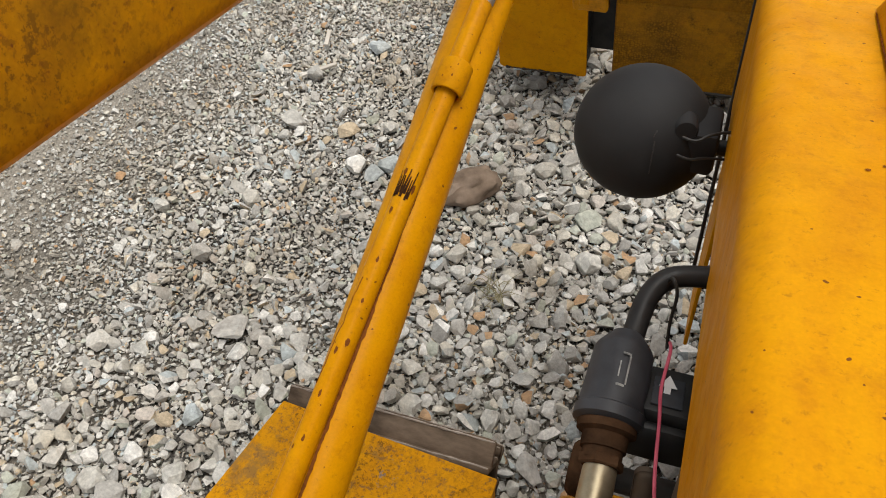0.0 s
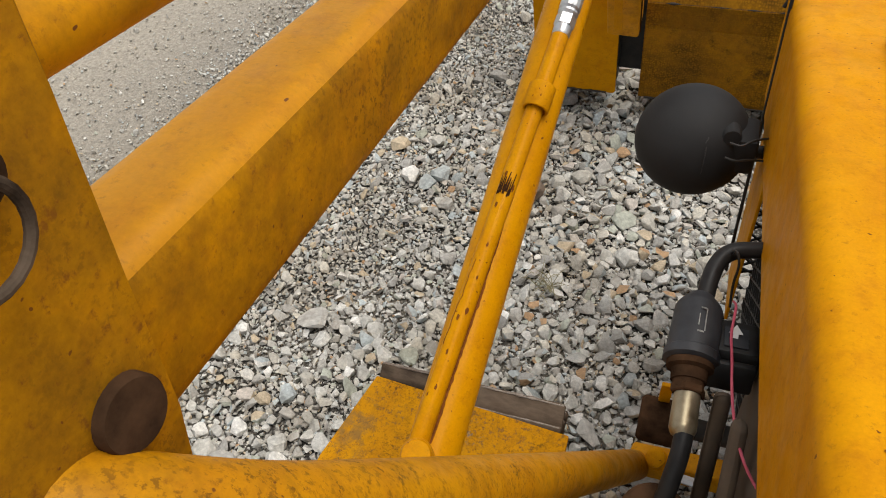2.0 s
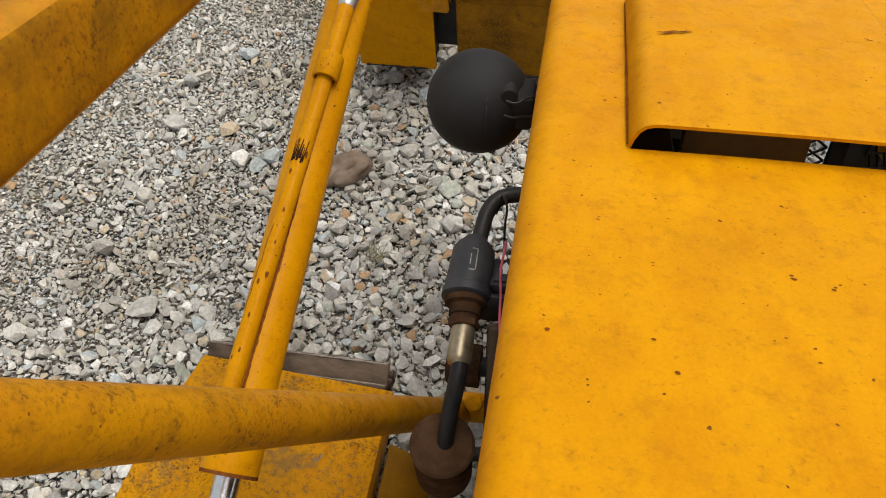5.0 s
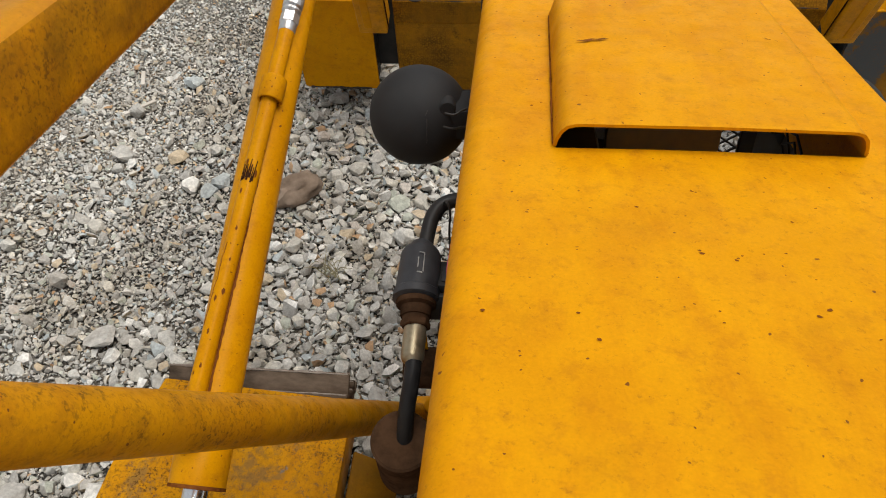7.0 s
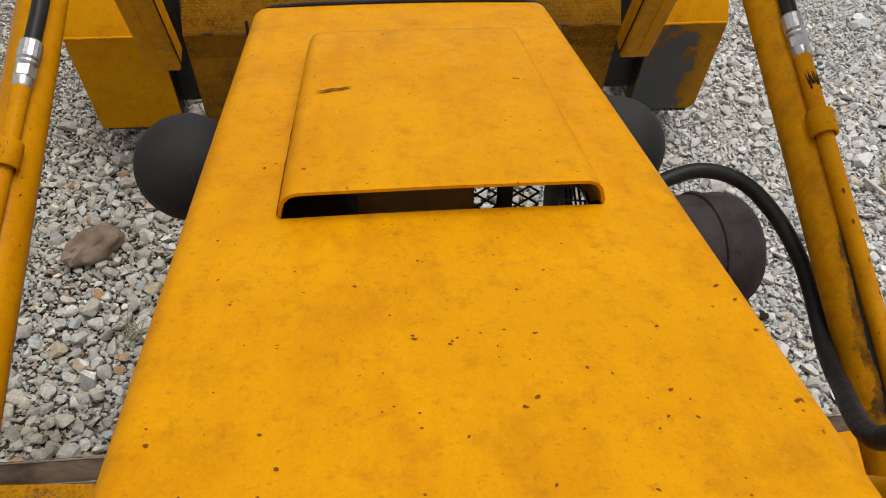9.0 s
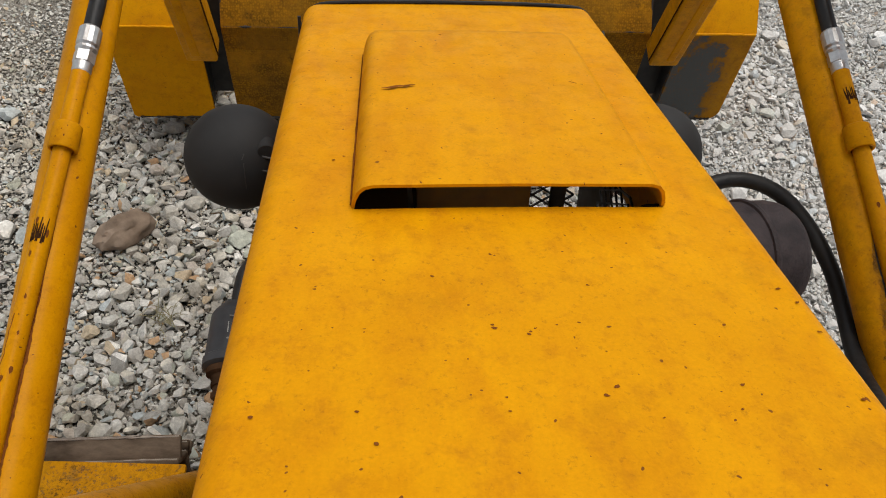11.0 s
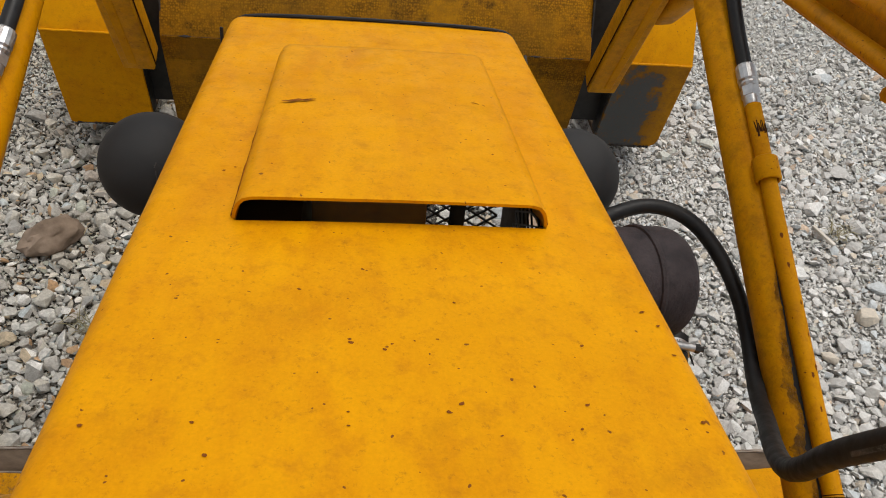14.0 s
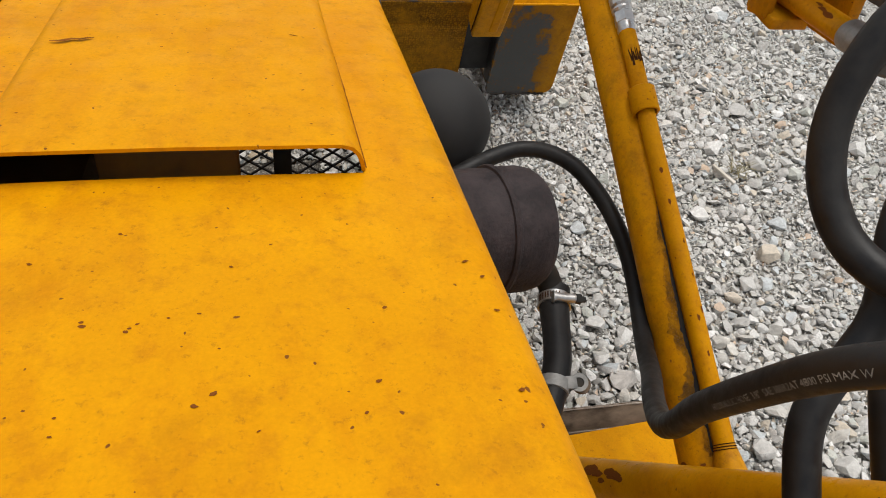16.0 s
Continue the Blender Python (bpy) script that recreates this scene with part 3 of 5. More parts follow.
# uneven brown lines in the seams at the foot of the scoop
for sx in (-1, 1):
    seam = [h(sx * (0.1185 - 0.006 * y / 0.3) + 0.002, y, 0.0026 + 0.0012 * math.sin(y * 14)) for y in (0.31 * k / 30 for k in range(31))]
    part("seam_line", sweep(seam, [0.0005 + 0.0011 * abs(noise.noise((k * 0.37, sx * 4, 2))) for k in range(31)], 6), RUST, hood, "brown line along the foot of the scoop")


# expanded metal screens
def mesh_screen(corner, u, v, nu, nv, r=0.0011):
    """Diamond mesh: zigzag strands over the field spanned by u and v."""
    corner, u, v = Vector(corner), Vector(u), Vector(v)
    bm = bmesh.new()
    for j in range(nv + 1):
        for sgn in (1, -1):
            pts = []
            for i in range(nu * 2 + 1):
                off = 0.5 * sgn * (1 if i % 2 else -1)
                pts.append(corner + u * (i / (nu * 2)) + v * (min(1, max(0, (j + off) / nv))))
            if sgn == 1 or j < nv:
                sweep(pts, r, 4, bm)
    return bm


nose = part("nose", prism([(0.265, 0.2), (0.35, 0.2), (0.432, 0.545), (0.265, 0.50)], 0.004, "x", -0.184, 0.001), YELLOW, loader, "yellow nose side panels with mesh windows")
# right twin of the yellow panel, coloured dark for the shade under the hood
part("nose_panel", prism([(0.265, 0.2), (0.35, 0.2), (0.432, 0.545), (0.265, 0.50)], 0.004, "x", 0.186, 0.001), GRIME_SHADE, nose)
tagged(part("front_grille", mesh_screen((-0.175, 0.352, 0.2), (0.355, 0, 0), (0, 0.078, 0.33), 6, 18, 0.0019), BLACK, nose, "black expanded-metal grille"), kind="stuff")
part("grille_bar", beam((0.069, 0.07, 0.3), (0.069, 0.107, 0.585), 0.014, 0.006, (0, 1, 0), 0.001), BLACK, nose)
part("nose_seal", sweep([(-0.188, 0.353, 0.2), (-0.188, 0.436, 0.556)], 0.0021, 8), RUBBER, nose)
tagged(part("side_screen", mesh_screen((-0.168, 0.03, 0.27), (0, 0.235, -0.035), (0, 0, 0.24), 4, 12, 0.0016), BLACK, nose, "black expanded-metal side screen"), kind="stuff")
tagged(part("side_screen", mesh_screen((0.172, 0.03, 0.27), (0, 0.235, -0.035), (0, 0, 0.24), 4, 12, 0.0016), BLACK, nose), kind="stuff")

# engine mass below the hood
tilt = Euler((radians(-10), 0, 0)).to_matrix()
engine = part("engine", box((0.1, 0.42, 0.3), h(-0.115, 0.06, -0.185), tilt, 0.02), GRIME_SHADE, loader, "dark oily engine under the hood")
part("cylinder_head", box((0.2, 0.2, 0.2), h(0.04, -0.16, -0.17), tilt, 0.02), GRIME_SHADE, engine)
part("shroud", box((0.1, 0.012, 0.3), h(-0.013, 0.092, -0.168), tilt, 0.002), DINGY, engine, "dirty yellow sheet shroud")
part("fan_housing", rod(h(-0.06, 0.23, -0.2), h(-0.06, 0.27, -0.2), [(0, 0.08), (0.2, 0.09), (1, 0.09)]), GRIME_SHADE, engine)
part("side_cover", prism([(-0.34, 0.31), (0.03, 0.31), (0.03, 0.5), (-0.34, 0.56)], 0.006, "x", -0.178, 0.002), DUSTBROWN, engine, "dusty dark side cover")
part("chassis", box((0.3, 1.0, 0.1), (0.004, -0.2, 0.17), None, 0.01), STAINED, loader, "greasy yellow frame")
part("cross_member", beam((-0.5, -0.5, 0.07), (0.53, -0.5, 0.07), 0.06, 0.05), GRIME_SHADE, loader)

# fittings on the left engine side
pump = part("fuel_pump", rod((-0.2325, 0.073, 0.4515), (-0.2325, 0.006, 0.437), [(0, 0.0085), (0.01, 0.0105), (0.05, 0.0125), (0.16, 0.0185), (0.22, 0.0204), (0.84, 0.0222), (0.86, 0.0236), (0.97, 0.0236), (1, 0.0195)], 40), GREYBLACK, loader, "dark grey electric pump with faded print")
part("pump_collar", rod((-0.2325, 0.007, 0.437), (-0.2315, -0.016, 0.4305), [(0, 0.0198), (0.22, 0.0195), (0.3, 0.0152), (0.7, 0.0148), (0.72, 0.0132), (1, 0.0132)], 28), RUSTY, pump, "rust-brown threaded collar")
part("collar_nut", rod((-0.2313, -0.0135, 0.4315), (-0.231, -0.0205, 0.4298), [(0, 0.0135), (0.15, 0.0148), (0.85, 0.0148), (1, 0.0135)], 6), RUSTY, pump, "rusty hexagon nut", 20)
part("brass_tail", rod((-0.231, -0.019, 0.43), (-0.2305, -0.058, 0.4235), [(0, 0.0105), (0.1, 0.011), (0.82, 0.0112), (0.93, 0.0096), (1, 0.006)], 24), BRASS, pump, "dull brass hose tail")
part("pump_block", box((0.036, 0.044, 0.034), (-0.197, 0.036, 0.429), Euler((radians(-12), 0, 0)).to_matrix(), 0.004), BLACK, pump)
part("block_label", box((0.02, 0.026, 0.0015), (-0.199, 0.036, 0.4475), Euler((radians(-12), 0, 0)).to_matrix(), 0.0005), GREYBLACK, pump)
arrow = prism([(-0.0022, -0.010), (0.0022, -0.010), (0.0022, 0.002), (0.006, 0.002), (0.0, 0.0105), (-0.006, 0.002), (-0.0022, 0.002)], 0.0005, "z", 0.0, 0)
bmesh.ops.transform(arrow, matrix=Matrix.Translation((-0.2, 0.037, 0.4487)) @ Euler((radians(12), 0, 0)).to_matrix().to_4x4(), verts=arrow.verts)
part("arrow_mark", arrow, WHITE, pump, "worn white flow arrow")
for y0, y1, a0, a1 in ((0.044, 0.0455, 0.05, 0.3), (0.022, 0.0236, 0.02, 0.26), (0.024, 0.044, 0.26, 0.31), (0.028, 0.039, 0.02, 0.06)):
    bm = bmesh.new()
    ring = []
    for y in (y0, y1):
        ring.append([bm.verts.new((-0.233 + 0.0225 * math.sin(a), y, 0.437 + (y - 0.006) * 0.2167 + 0.0228 * math.cos(a))) for a in (a0 + (a1 - a0) * i / 4 for i in range(5))])
    for i in range(4):
        bm.faces.new((ring[0][i], ring[0][i + 1], ring[1][i + 1], ring[1][i]))
    part("print_bar", bm, FADED, pump)
part("pump_flange", box((0.05, 0.008, 0.03), (-0.205, 0.008, 0.43), Euler((radians(-12), 0, 0)).to_matrix(), 0.003), BLACK, pump)
part("outlet_hose", sweep([(-0.2295, 0.064, 0.450), (-0.228, 0.084, 0.456), (-0.225, 0.102, 0.464), (-0.215, 0.118, 0.468), (-0.196, 0.124, 0.469), (-0.15, 0.13, 0.47)], 0.0079, 16, None, 2), RUBBER, pump, "black rubber elbow hose")
part("cable_tie", sweep([(-0.217, 0.11, 0.452), (-0.213, 0.112, 0.474), (-0.21, 0.104, 0.484), (-0.205, 0.1, 0.472), (-0.207, 0.095, 0.45), (-0.205, 0.085, 0.43)], 0.0013, 6, None, 2), BLACK, pump)
part("red_wire", sweep([(-0.204, 0.078, 0.446), (-0.2025, 0.066, 0.4555), (-0.2035, 0.05, 0.4545), (-0.2045, 0.034, 0.452), (-0.201, 0.01, 0.449), (-0.1995, -0.012, 0.447), (-0.197, -0.035, 0.447), (-0.193, -0.06, 0.448), (-0.185, -0.09, 0.452), (-0.17, -0.12, 0.46)], 0.0012, 8, None, 2), PINK, pump, "faded red wire")
part("drop_hose", sweep([(-0.229, -0.055, 0.4245), (-0.2295, -0.072, 0.417), (-0.2335, -0.09, 0.395), (-0.2365, -0.1, 0.355)], 0.0078, 14, None, 2), RUBBER, pump, "black rubber hose")
pump.location.y = -0.005
can = part("breather_can", rod((-0.2385, -0.107, 0.362), (-0.2425, -0.082, 0.262), [(0, 0.01), (0.001, 0.0275), (0.02, 0.03), (0.06, 0.0292), (0.075, 0.0285), (0.9, 0.0285), (0.97, 0.0285), (1, 0.024)], 36), RUSTY, loader, "small rust-brown can")
part("can_outlet", sweep([(-0.235, -0.1, 0.33), (-0.2, -0.09, 0.325), (-0.14, -0.08, 0.32)], 0.007, 12), BLACK, can)
part("drain_cock", rod((-0.245, -0.09, 0.31), (-0.256, -0.088, 0.285), [(0, 0.006), (0.5, 0.008), (1, 0.006)], 10), ZINC, can)
plug = part("oil_filler", rod((-0.265, 0.077, 0.224), (-0.225, 0.077, 0.224), [(0, 0.022), (0.1, 0.026), (1, 0.026)], 24), RUSTY, loader, "dark rusty round plug")
part("plug_stem", rod((-0.226, 0.077, 0.224), (-0.15, 0.077, 0.224), [(0, 0.012), (1, 0.012)]), GRIME_SHADE, plug)
part("engine_stay", beam((-0.203, -0.02, 0.435), (-0.2, -0.05, 0.29), 0.014, 0.008), DUSTBROWN, loader)
part("engine_stay", beam((-0.192, -0.06, 0.46), (-0.19, -0.16, 0.3), 0.012, 0.02), DUSTBROWN, loader)
part("brace_foot", beam((-0.262, 0.125, 0.05), (-0.14, 0.1, 0.1), 0.03, 0.035, (0, 0, 1), 0.004), WORN, loader, "yellow bracket at the foot of the brace")
part("foot_bolt", rod((-0.215, 0.085, 0.1), (-0.185, 0.075, 0.112), [(0, 0.009), (0.4, 0.009), (0.42, 0.006), (1, 0.006)], 6), ZINC, loader, "", 20)
part("support_strip", box((0.012, 0.005, 0.06), (-0.242, 0.085, 0.265), Euler((radians(14), 0, 0)).to_matrix(), 0.001), YELLOW, loader, "narrow yellow strip")
tap = part("yellow_valve", rod((-0.236, 0.1, 0.105), (-0.228, 0.135, 0.04), [(0, 0.009), (0.02, 0.012), (0.3, 0.012), (0.35, 0.015), (0.7, 0.015), (1, 0.01)], 12), YELLOW, loader, "small yellow-painted fitting", 20)
part("valve_lever", box((0.03, 0.008, 0.02), (-0.2, 0.0, 0.16), None, 0.002), YELLOW, tap)


# headlights
def headlight(c, s):
    c = Vector(c)
    prof = [(0.5 - 0.5 * math.cos(a), 0.065 * math.sin(a)) for a in (math.pi * k / 24 for k in range(1, 18))] + [(0.82, 0.048), (0.83, 0.02)]
    lamp = part("headlight", rod(c + Vector((0, -0.058, 0.008)), c + Vector((0, 0.062, -0.008)), prof, 48), DUSTY, loader, "round black rubber-bodied work lamp", 60)
    part("lamp_lens", rod(c + Vector((0, 0.038, -0.005)), c + Vector((0, 0.044, -0.006)), [(0, 0.045), (1, 0.042)], 32), ZINC, lamp)
    part("bracket", box((0.03, 0.05, 0.046), c + Vector((-s * 0.054, -0.012, 0.012)), None, 0.006), DUSTY, lamp, "moulded bracket block")
    lug = c + Vector((-s * 0.038, -0.032, 0.036))
    part("lamp_lug", rod(lug + Vector((0, 0.012, 0)), lug + Vector((-s * 0.002, -0.006, 0.002)), [(0, 0.0105), (0.85, 0.0105), (1, 0.009)], 20), DUSTY, lamp)
    for x0, z0, ln, lean in ((-0.24, 0.42, 0.5, 0.0), (-0.25, 0.56, 0.08, -0.03)):
        path = []
        for k in range(9):
            x, z = s * x0 + lean * k / 8 + 0.015 * noise.noise((k * 0.7, x0 * 9, 1)), z0 - ln * k / 8
            path.append(c + Vector((0.0652 * x, -0.0601 * math.sqrt(max(0, 1 - x * x - z * z)), 0.0652 * z + 0.006)))
        part("scuff", sweep(path, [0.0003 + 0.0008 * abs(noise.noise((k * 0.9, x0 * 7, 3))) for k in range(9)], 5), SCUFF, lamp, "pale rubbed scuff")
    part("bracket_arm", beam(c + Vector((-s * 0.055, 0.0, -0.004)), c + Vector((-s * 0.13, 0.01, -0.01)), 0.012, 0.016), BLACK, lamp)
    for (x0, z0), (x1, z1) in (((0.038, 0.044), (0.082, 0.04)), ((0.036, 0.024), (0.08, 0.008))):
        part("lamp_wire", sweep([c + Vector((-s * x0, -0.054, z0)), c + Vector((-s * (x0 + 0.012), -0.056, z0 - 0.002)), c + Vector((-s * (x0 + x1) / 2, -0.046, (z0 + z1) / 2 + 0.003)), c + Vector((-s * x1, -0.03, z1))], 0.0013, 8, None, 2), BLACK, lamp, "thin black wire")
    return lamp


headlight((-0.264, 0.33, 0.423), -1)
headlight((0.252, 0.333, 0.425), 1)


# lift cylinders, left and right
def cylinder(s):
    # barrel from a to b; the feed pipe lies along it on the side towards the seat
    if s < 0:
        a, b, foot, head = Vector((-0.4564, -0.125, 0.2704)), Vector((-0.4259, 0.62, 0.6218)), Vector((-0.466, -0.1144, 0.3122)), Vector((-0.4158, 0.4709, 0.586))
        hatch_y, ring_y, nut_y = 0.172, 0.259, 0.348
    else:
        a, b, foot, head = Vector((0.461, -0.125, 0.286)), Vector((0.4695, 0.62, 0.6169)), Vector((0.4632, -0.1053, 0.333)), Vector((0.4709, 0.5, 0.6018))
        hatch_y, ring_y, nut_y = 0.318, 0.253, 0.352

    def along(y):
        return foot.lerp(head, (y - foot.y) / (head.y - foot.y))
    d0 = (b - a).normalized()
    rb = 0.0272
    tube = part("lift_cylinder", rod(a, b, [(0, rb - 0.002), (0.003, rb + 0.0022), (0.058, rb + 0.0022), (0.062, rb + 0.0008), (0.066, rb), (0.97, rb), (1, rb - 0.002)], 40), GLOSSY if s < 0 else GRIMY, loader, "yellow hydraulic cylinder barrel" if s < 0 else "yellow hydraulic cylinder barrel with brown grime")
    part("weld_ring", rod(a + d0 * 0.0475, a + d0 * 0.051, [(0, rb + 0.0018), (0.5, rb + 0.0036), (1, rb + 0.0012)], 32), WORN if s < 0 else GRIME_SHADE, tube, "lumpy weld ring")
    part("gland_rim", rod(a - d0 * 0.0006, a + d0 * 0.0035, [(0, rb - 0.006), (0.1, rb + 0.0026), (1, rb + 0.0024)], 32), RUST, tube, "rusty rim at the end of the barrel")
    part("piston_rod", rod(a, a - d0 * 0.3, [(0, 0.0135), (1, 0.0135)]), CHROME, tube, "bright chrome rod")
    part("rod_eye", rod(a - d0 * 0.3 + Vector((-0.03, 0, 0)), a - d0 * 0.3 + Vector((0.03, 0, 0)), [(0, 0.026), (1, 0.026)]), WORN, tube)
    low = along(-0.085)
    q = [low + Vector((0, -0.02, -0.03)), low + Vector((0, -0.008, -0.008)), along(-0.075), along(nut_y)]
    part("feed_pipe", sweep([q[0], q[1], q[2], q[2].lerp(q[3], 0.02), q[2].lerp(q[3], 0.98), q[3]], 0.0098, 24, None, 1), GLOSSY if s < 0 else YELLOW, tube)
    # oily dirt caught in the valley between pipe and barrel, lying on the barrel
    side0 = 1 if s < 0 else -1
    for reach, lift_, stuff in ((0.19, 0.0006, GRIME_SHADE), (0.62, 0.0004, SMEAR)) if s > 0 else ((0.13, 0.0005, RUST),):
        bm = bmesh.new()
        strip, many = [], 150
        for k in range(many + 1):
            y = -0.068 + (0.25 if s > 0 else 0.3) * k / many
            on_bar = a.lerp(b, (y - a.y) / (b.y - a.y))
            n0 = along(y) - on_bar
            n0 = (n0 - d0 * n0.dot(d0)).normalized()
            sd = d0.cross(n0).normalized()
            sd = sd if sd.x * side0 > 0 else -sd
            fade = min(1, (many - k) / (many * 0.4)) * min(1, (k + 6) / 12)
            wide = reach * fade * max(0.12, 0.75 + 0.7 * noise.noise((k * 0.05, 3 + s, 1)) + 0.35 * noise.noise((k * 0.33, 9, 1)))
            strip.append([bm.verts.new(on_bar + (n0 * math.cos(0.26 + wide * u) + sd * math.sin(0.26 + wide * u)) * (rb + lift_ - 0.0002 * u)) for u in (0, 0.33, 0.66, 1)])
        for ra, rb_ in zip(strip, strip[1:]):
            for k in range(3):
                bm.faces.new((ra[k], ra[k + 1], rb_[k + 1], rb_[k]))
        part("grime_streak", bm, stuff, tube, "black grime caked along the pipe" if s > 0 else "brown dirt along the pipe", 60)
    if s < 0:
        boss = Vector((-0.461, -0.087, 0.315))
        part("port_boss", rod(boss, boss + Vector((0.004, -0.011, 0.026)), [(0, 0.0165), (0.78, 0.0158), (0.9, 0.0152), (1, 0.0138)], 22), GLOSSY, tube, "round yellow port boss", 25)
        part("boss_weld", rod(boss + Vector((0.0028, -0.0078, 0.0185)), boss + Vector((0.0032, -0.0088, 0.0208)), [(0, 0.0155), (0.5, 0.0168), (1, 0.0155)], 22), WORN, tube, "rough lip round the boss")
    else:
        part("port_boss", rod(along(-0.072), along(-0.125) + Vector((0.002, 0, -0.006)), [(0, 0.0098), (0.12, 0.011), (0.5, 0.0165), (1, 0.022)], 20), WORN, tube, "flared foot of the feed pipe", 25)
        for k in range(9):
            ob = new("worn_patch", flakes[k % 5])
            ob.parent = tube
            y = -0.082 + 0.011 * ((k * 0.37) % 1) - 0.004 * (k % 2)
            on_bar = a.lerp(b, (y - a.y) / (b.y - a.y))
            n0 = along(y) - on_bar
            n0 = (n0 - d0 * n0.dot(d0)).normalized()
            turn_ = -0.45 - 0.13 * k
            n1 = (n0 * math.cos(turn_) + d0.cross(n0) * math.sin(turn_)).normalized()
            size = 0.002 + 0.0028 * ((k * 0.61) % 1)
            ob.matrix_basis = Matrix.Translation(on_bar + n1 * (rb + 0.0003)) @ Matrix((n1.cross(d0), -d0, n1)).transposed().to_4x4() @ Matrix.Diagonal((size, size * 0.8, 0.0008, 1))
        for k in range(3):
            c0_ = along(-0.0735 - 0.0022 * k)
            part("wire_turn", rod(c0_, along(-0.0743 - 0.0022 * k), [(0, 0.0103 + 0.0003 * k), (0.5, 0.011 + 0.0003 * k), (1, 0.0103 + 0.0003 * k)], 18), DARKRUST, tube)
    d = (q[3] - q[2]).normalized()
    up3 = Vector((-0.0012 * s, -0.0008, 0.0022))
    span = q[3].y - q[2].y
    u_ring, u_hatch = (ring_y - q[2].y) / span, (hatch_y - q[2].y) / span
    part("pipe_collar", rod(q[2].lerp(q[3], u_ring) + up3, q[2].lerp(q[3], u_ring + 0.066) + up3, [(0.25, 0.0118), (0.0, 0.012), (0.001, 0.0142), (0.05, 0.0152), (0.95, 0.0152), (1, 0.0135)], 32), YELLOW, tube)
    e = q[3]
    part("hose_fitting", rod(e, e + d * 0.012, [(0, 0.0095), (0.2, 0.0105), (1, 0.0105)], 20), ZINC, tube, "zinc-plated hydraulic hose fitting")
    part("swivel_nut", rod(e + d * 0.011, e + d * 0.028, [(0, 0.01), (0.12, 0.0118), (0.88, 0.0118), (1, 0.01)], 6), ZINC, tube, "", 20)
    part("ferrule", rod(e + d * 0.027, e + d * 0.06, [(0, 0.01), (0.1, 0.012), (0.18, 0.012), (0.22, 0.0105), (0.3, 0.0125), (0.92, 0.0125), (1, 0.0105)], 16), ZINC, tube, "", 15)
    part("hose", sweep([e + d * 0.05, e + d * 0.12, e + d * 0.22 + Vector((0, 0, 0.015)), e + d * 0.33 + Vector((0, 0, 0.05)), e + d * 0.45 + Vector((0, 0, 0.12))], 0.0092, 16, None, 2), RUBBER, tube, "black hydraulic hose")
    bm = bmesh.new()
    m0 = u_hatch
    side = d.cross(Vector((0, 0, 1))).normalized()
    up = side.cross(d)
    for k in range(8):
        ang = -0.75 + 1.5 * k / 7
        r = 0.0101
        ln = 0.006 + 0.008 * random.random()
        c = q[2].lerp(q[3], m0) + d * 0.006 * (random.random() - 0.5)
        o = side * math.sin(ang) * r + up * math.cos(ang) * r
        w = (side * math.cos(ang) - up * math.sin(ang)) * (0.0007 + 0.0008 * random.random())
        lean = (side * math.cos(ang) - up * math.sin(ang)) * 0.002 * (random.random() - 0.5)
        vs = [bm.verts.new(c + o + d * ln * u + w * v + lean * u) for u, v in ((-1, -1), (-1, 1), (1, 0.4), (1, -0.4))]
        bm.faces.new(vs)
    for k in range(9):
        ob = new("paint_chip", flakes[k % 5])
        ob.parent = tube
        ang = -0.5 + 1.1 * ((k * 0.37) % 1)
        n = side * math.sin(ang) + up * math.cos(ang)
        turn = Matrix((d, n.cross(d), n)).transposed()
        size = 0.0022 + 0.002 * ((k * 0.61) % 1)
        ob.matrix_basis = Matrix.Translation(q[2].lerp(q[3], 0.06 + 0.6 * ((k * 0.29 + 0.05) % 1)) + n * 0.0099) @ turn.to_4x4() @ Matrix.Diagonal((size, size * 0.7, 0.0006, 1))
    for k, (u, ang, size) in enumerate(((m0, 0.95, 0.0048), (u_ring + 0.02, -0.2, 0.0012), (u_ring + 0.025, 0.35, 0.0014), (u_ring + 0.04, 0.1, 0.001), (u_ring + 0.05, 0.45, 0.0012))):
        ob = new("paint_chip", flakes[k])
        ob.parent = tube
        n = side * math.sin(ang) + up * math.cos(ang)
        turn = Matrix((d, n.cross(d), n)).transposed()
        ob.matrix_basis = Matrix.Translation(q[2].lerp(q[3], u) + (up3 + n * 0.0153 if k else n * 0.01)) @ turn.to_4x4() @ Matrix.Diagonal((size, size * (0.45 if k == 0 else 0.8), 0.0006, 1))
    if s < 0:
        path = [(0.2 + 0.2 * k / 16, -0.85 + 0.32 * noise.noise((k * 0.5, 5, 2)) + 0.03 * k) for k in range(17)]
        part("hair_scratch", sweep([q[2].lerp(q[3], u) + (side * math.sin(a) + up * math.cos(a)) * 0.0097 for u, a in path], 0.0006, 5), RUST, tube, "thin wandering scratch")
    part("scratch_marks", bm, DARKRUST, tube, "dark scratches worn through the paint", 0)
    return tube


for s in (-1, 1):
    cylinder(s)


# loader arms, with their tubes, uprights and braces
arm = part("loader_arm", beam((-0.449, -0.46, 0.802), (-0.449, 0.62, 0.672), 0.050, 0.071, (0, 0, 1), 0.013), DUSTED, loader, "square-tube loader arm with dark oily stains")
arm.data.materials.append(ARMSIDE)
for face in arm.data.polygons:
    face.material_index = 1 if face.normal.x > 0.8 else 0
part("arm_tube", sweep([(-0.436, -0.46, 0.909), (-0.436, 0.3, 0.818), (-0.436, 0.6, 0.78)], 0.0125, 20), WORN, arm)
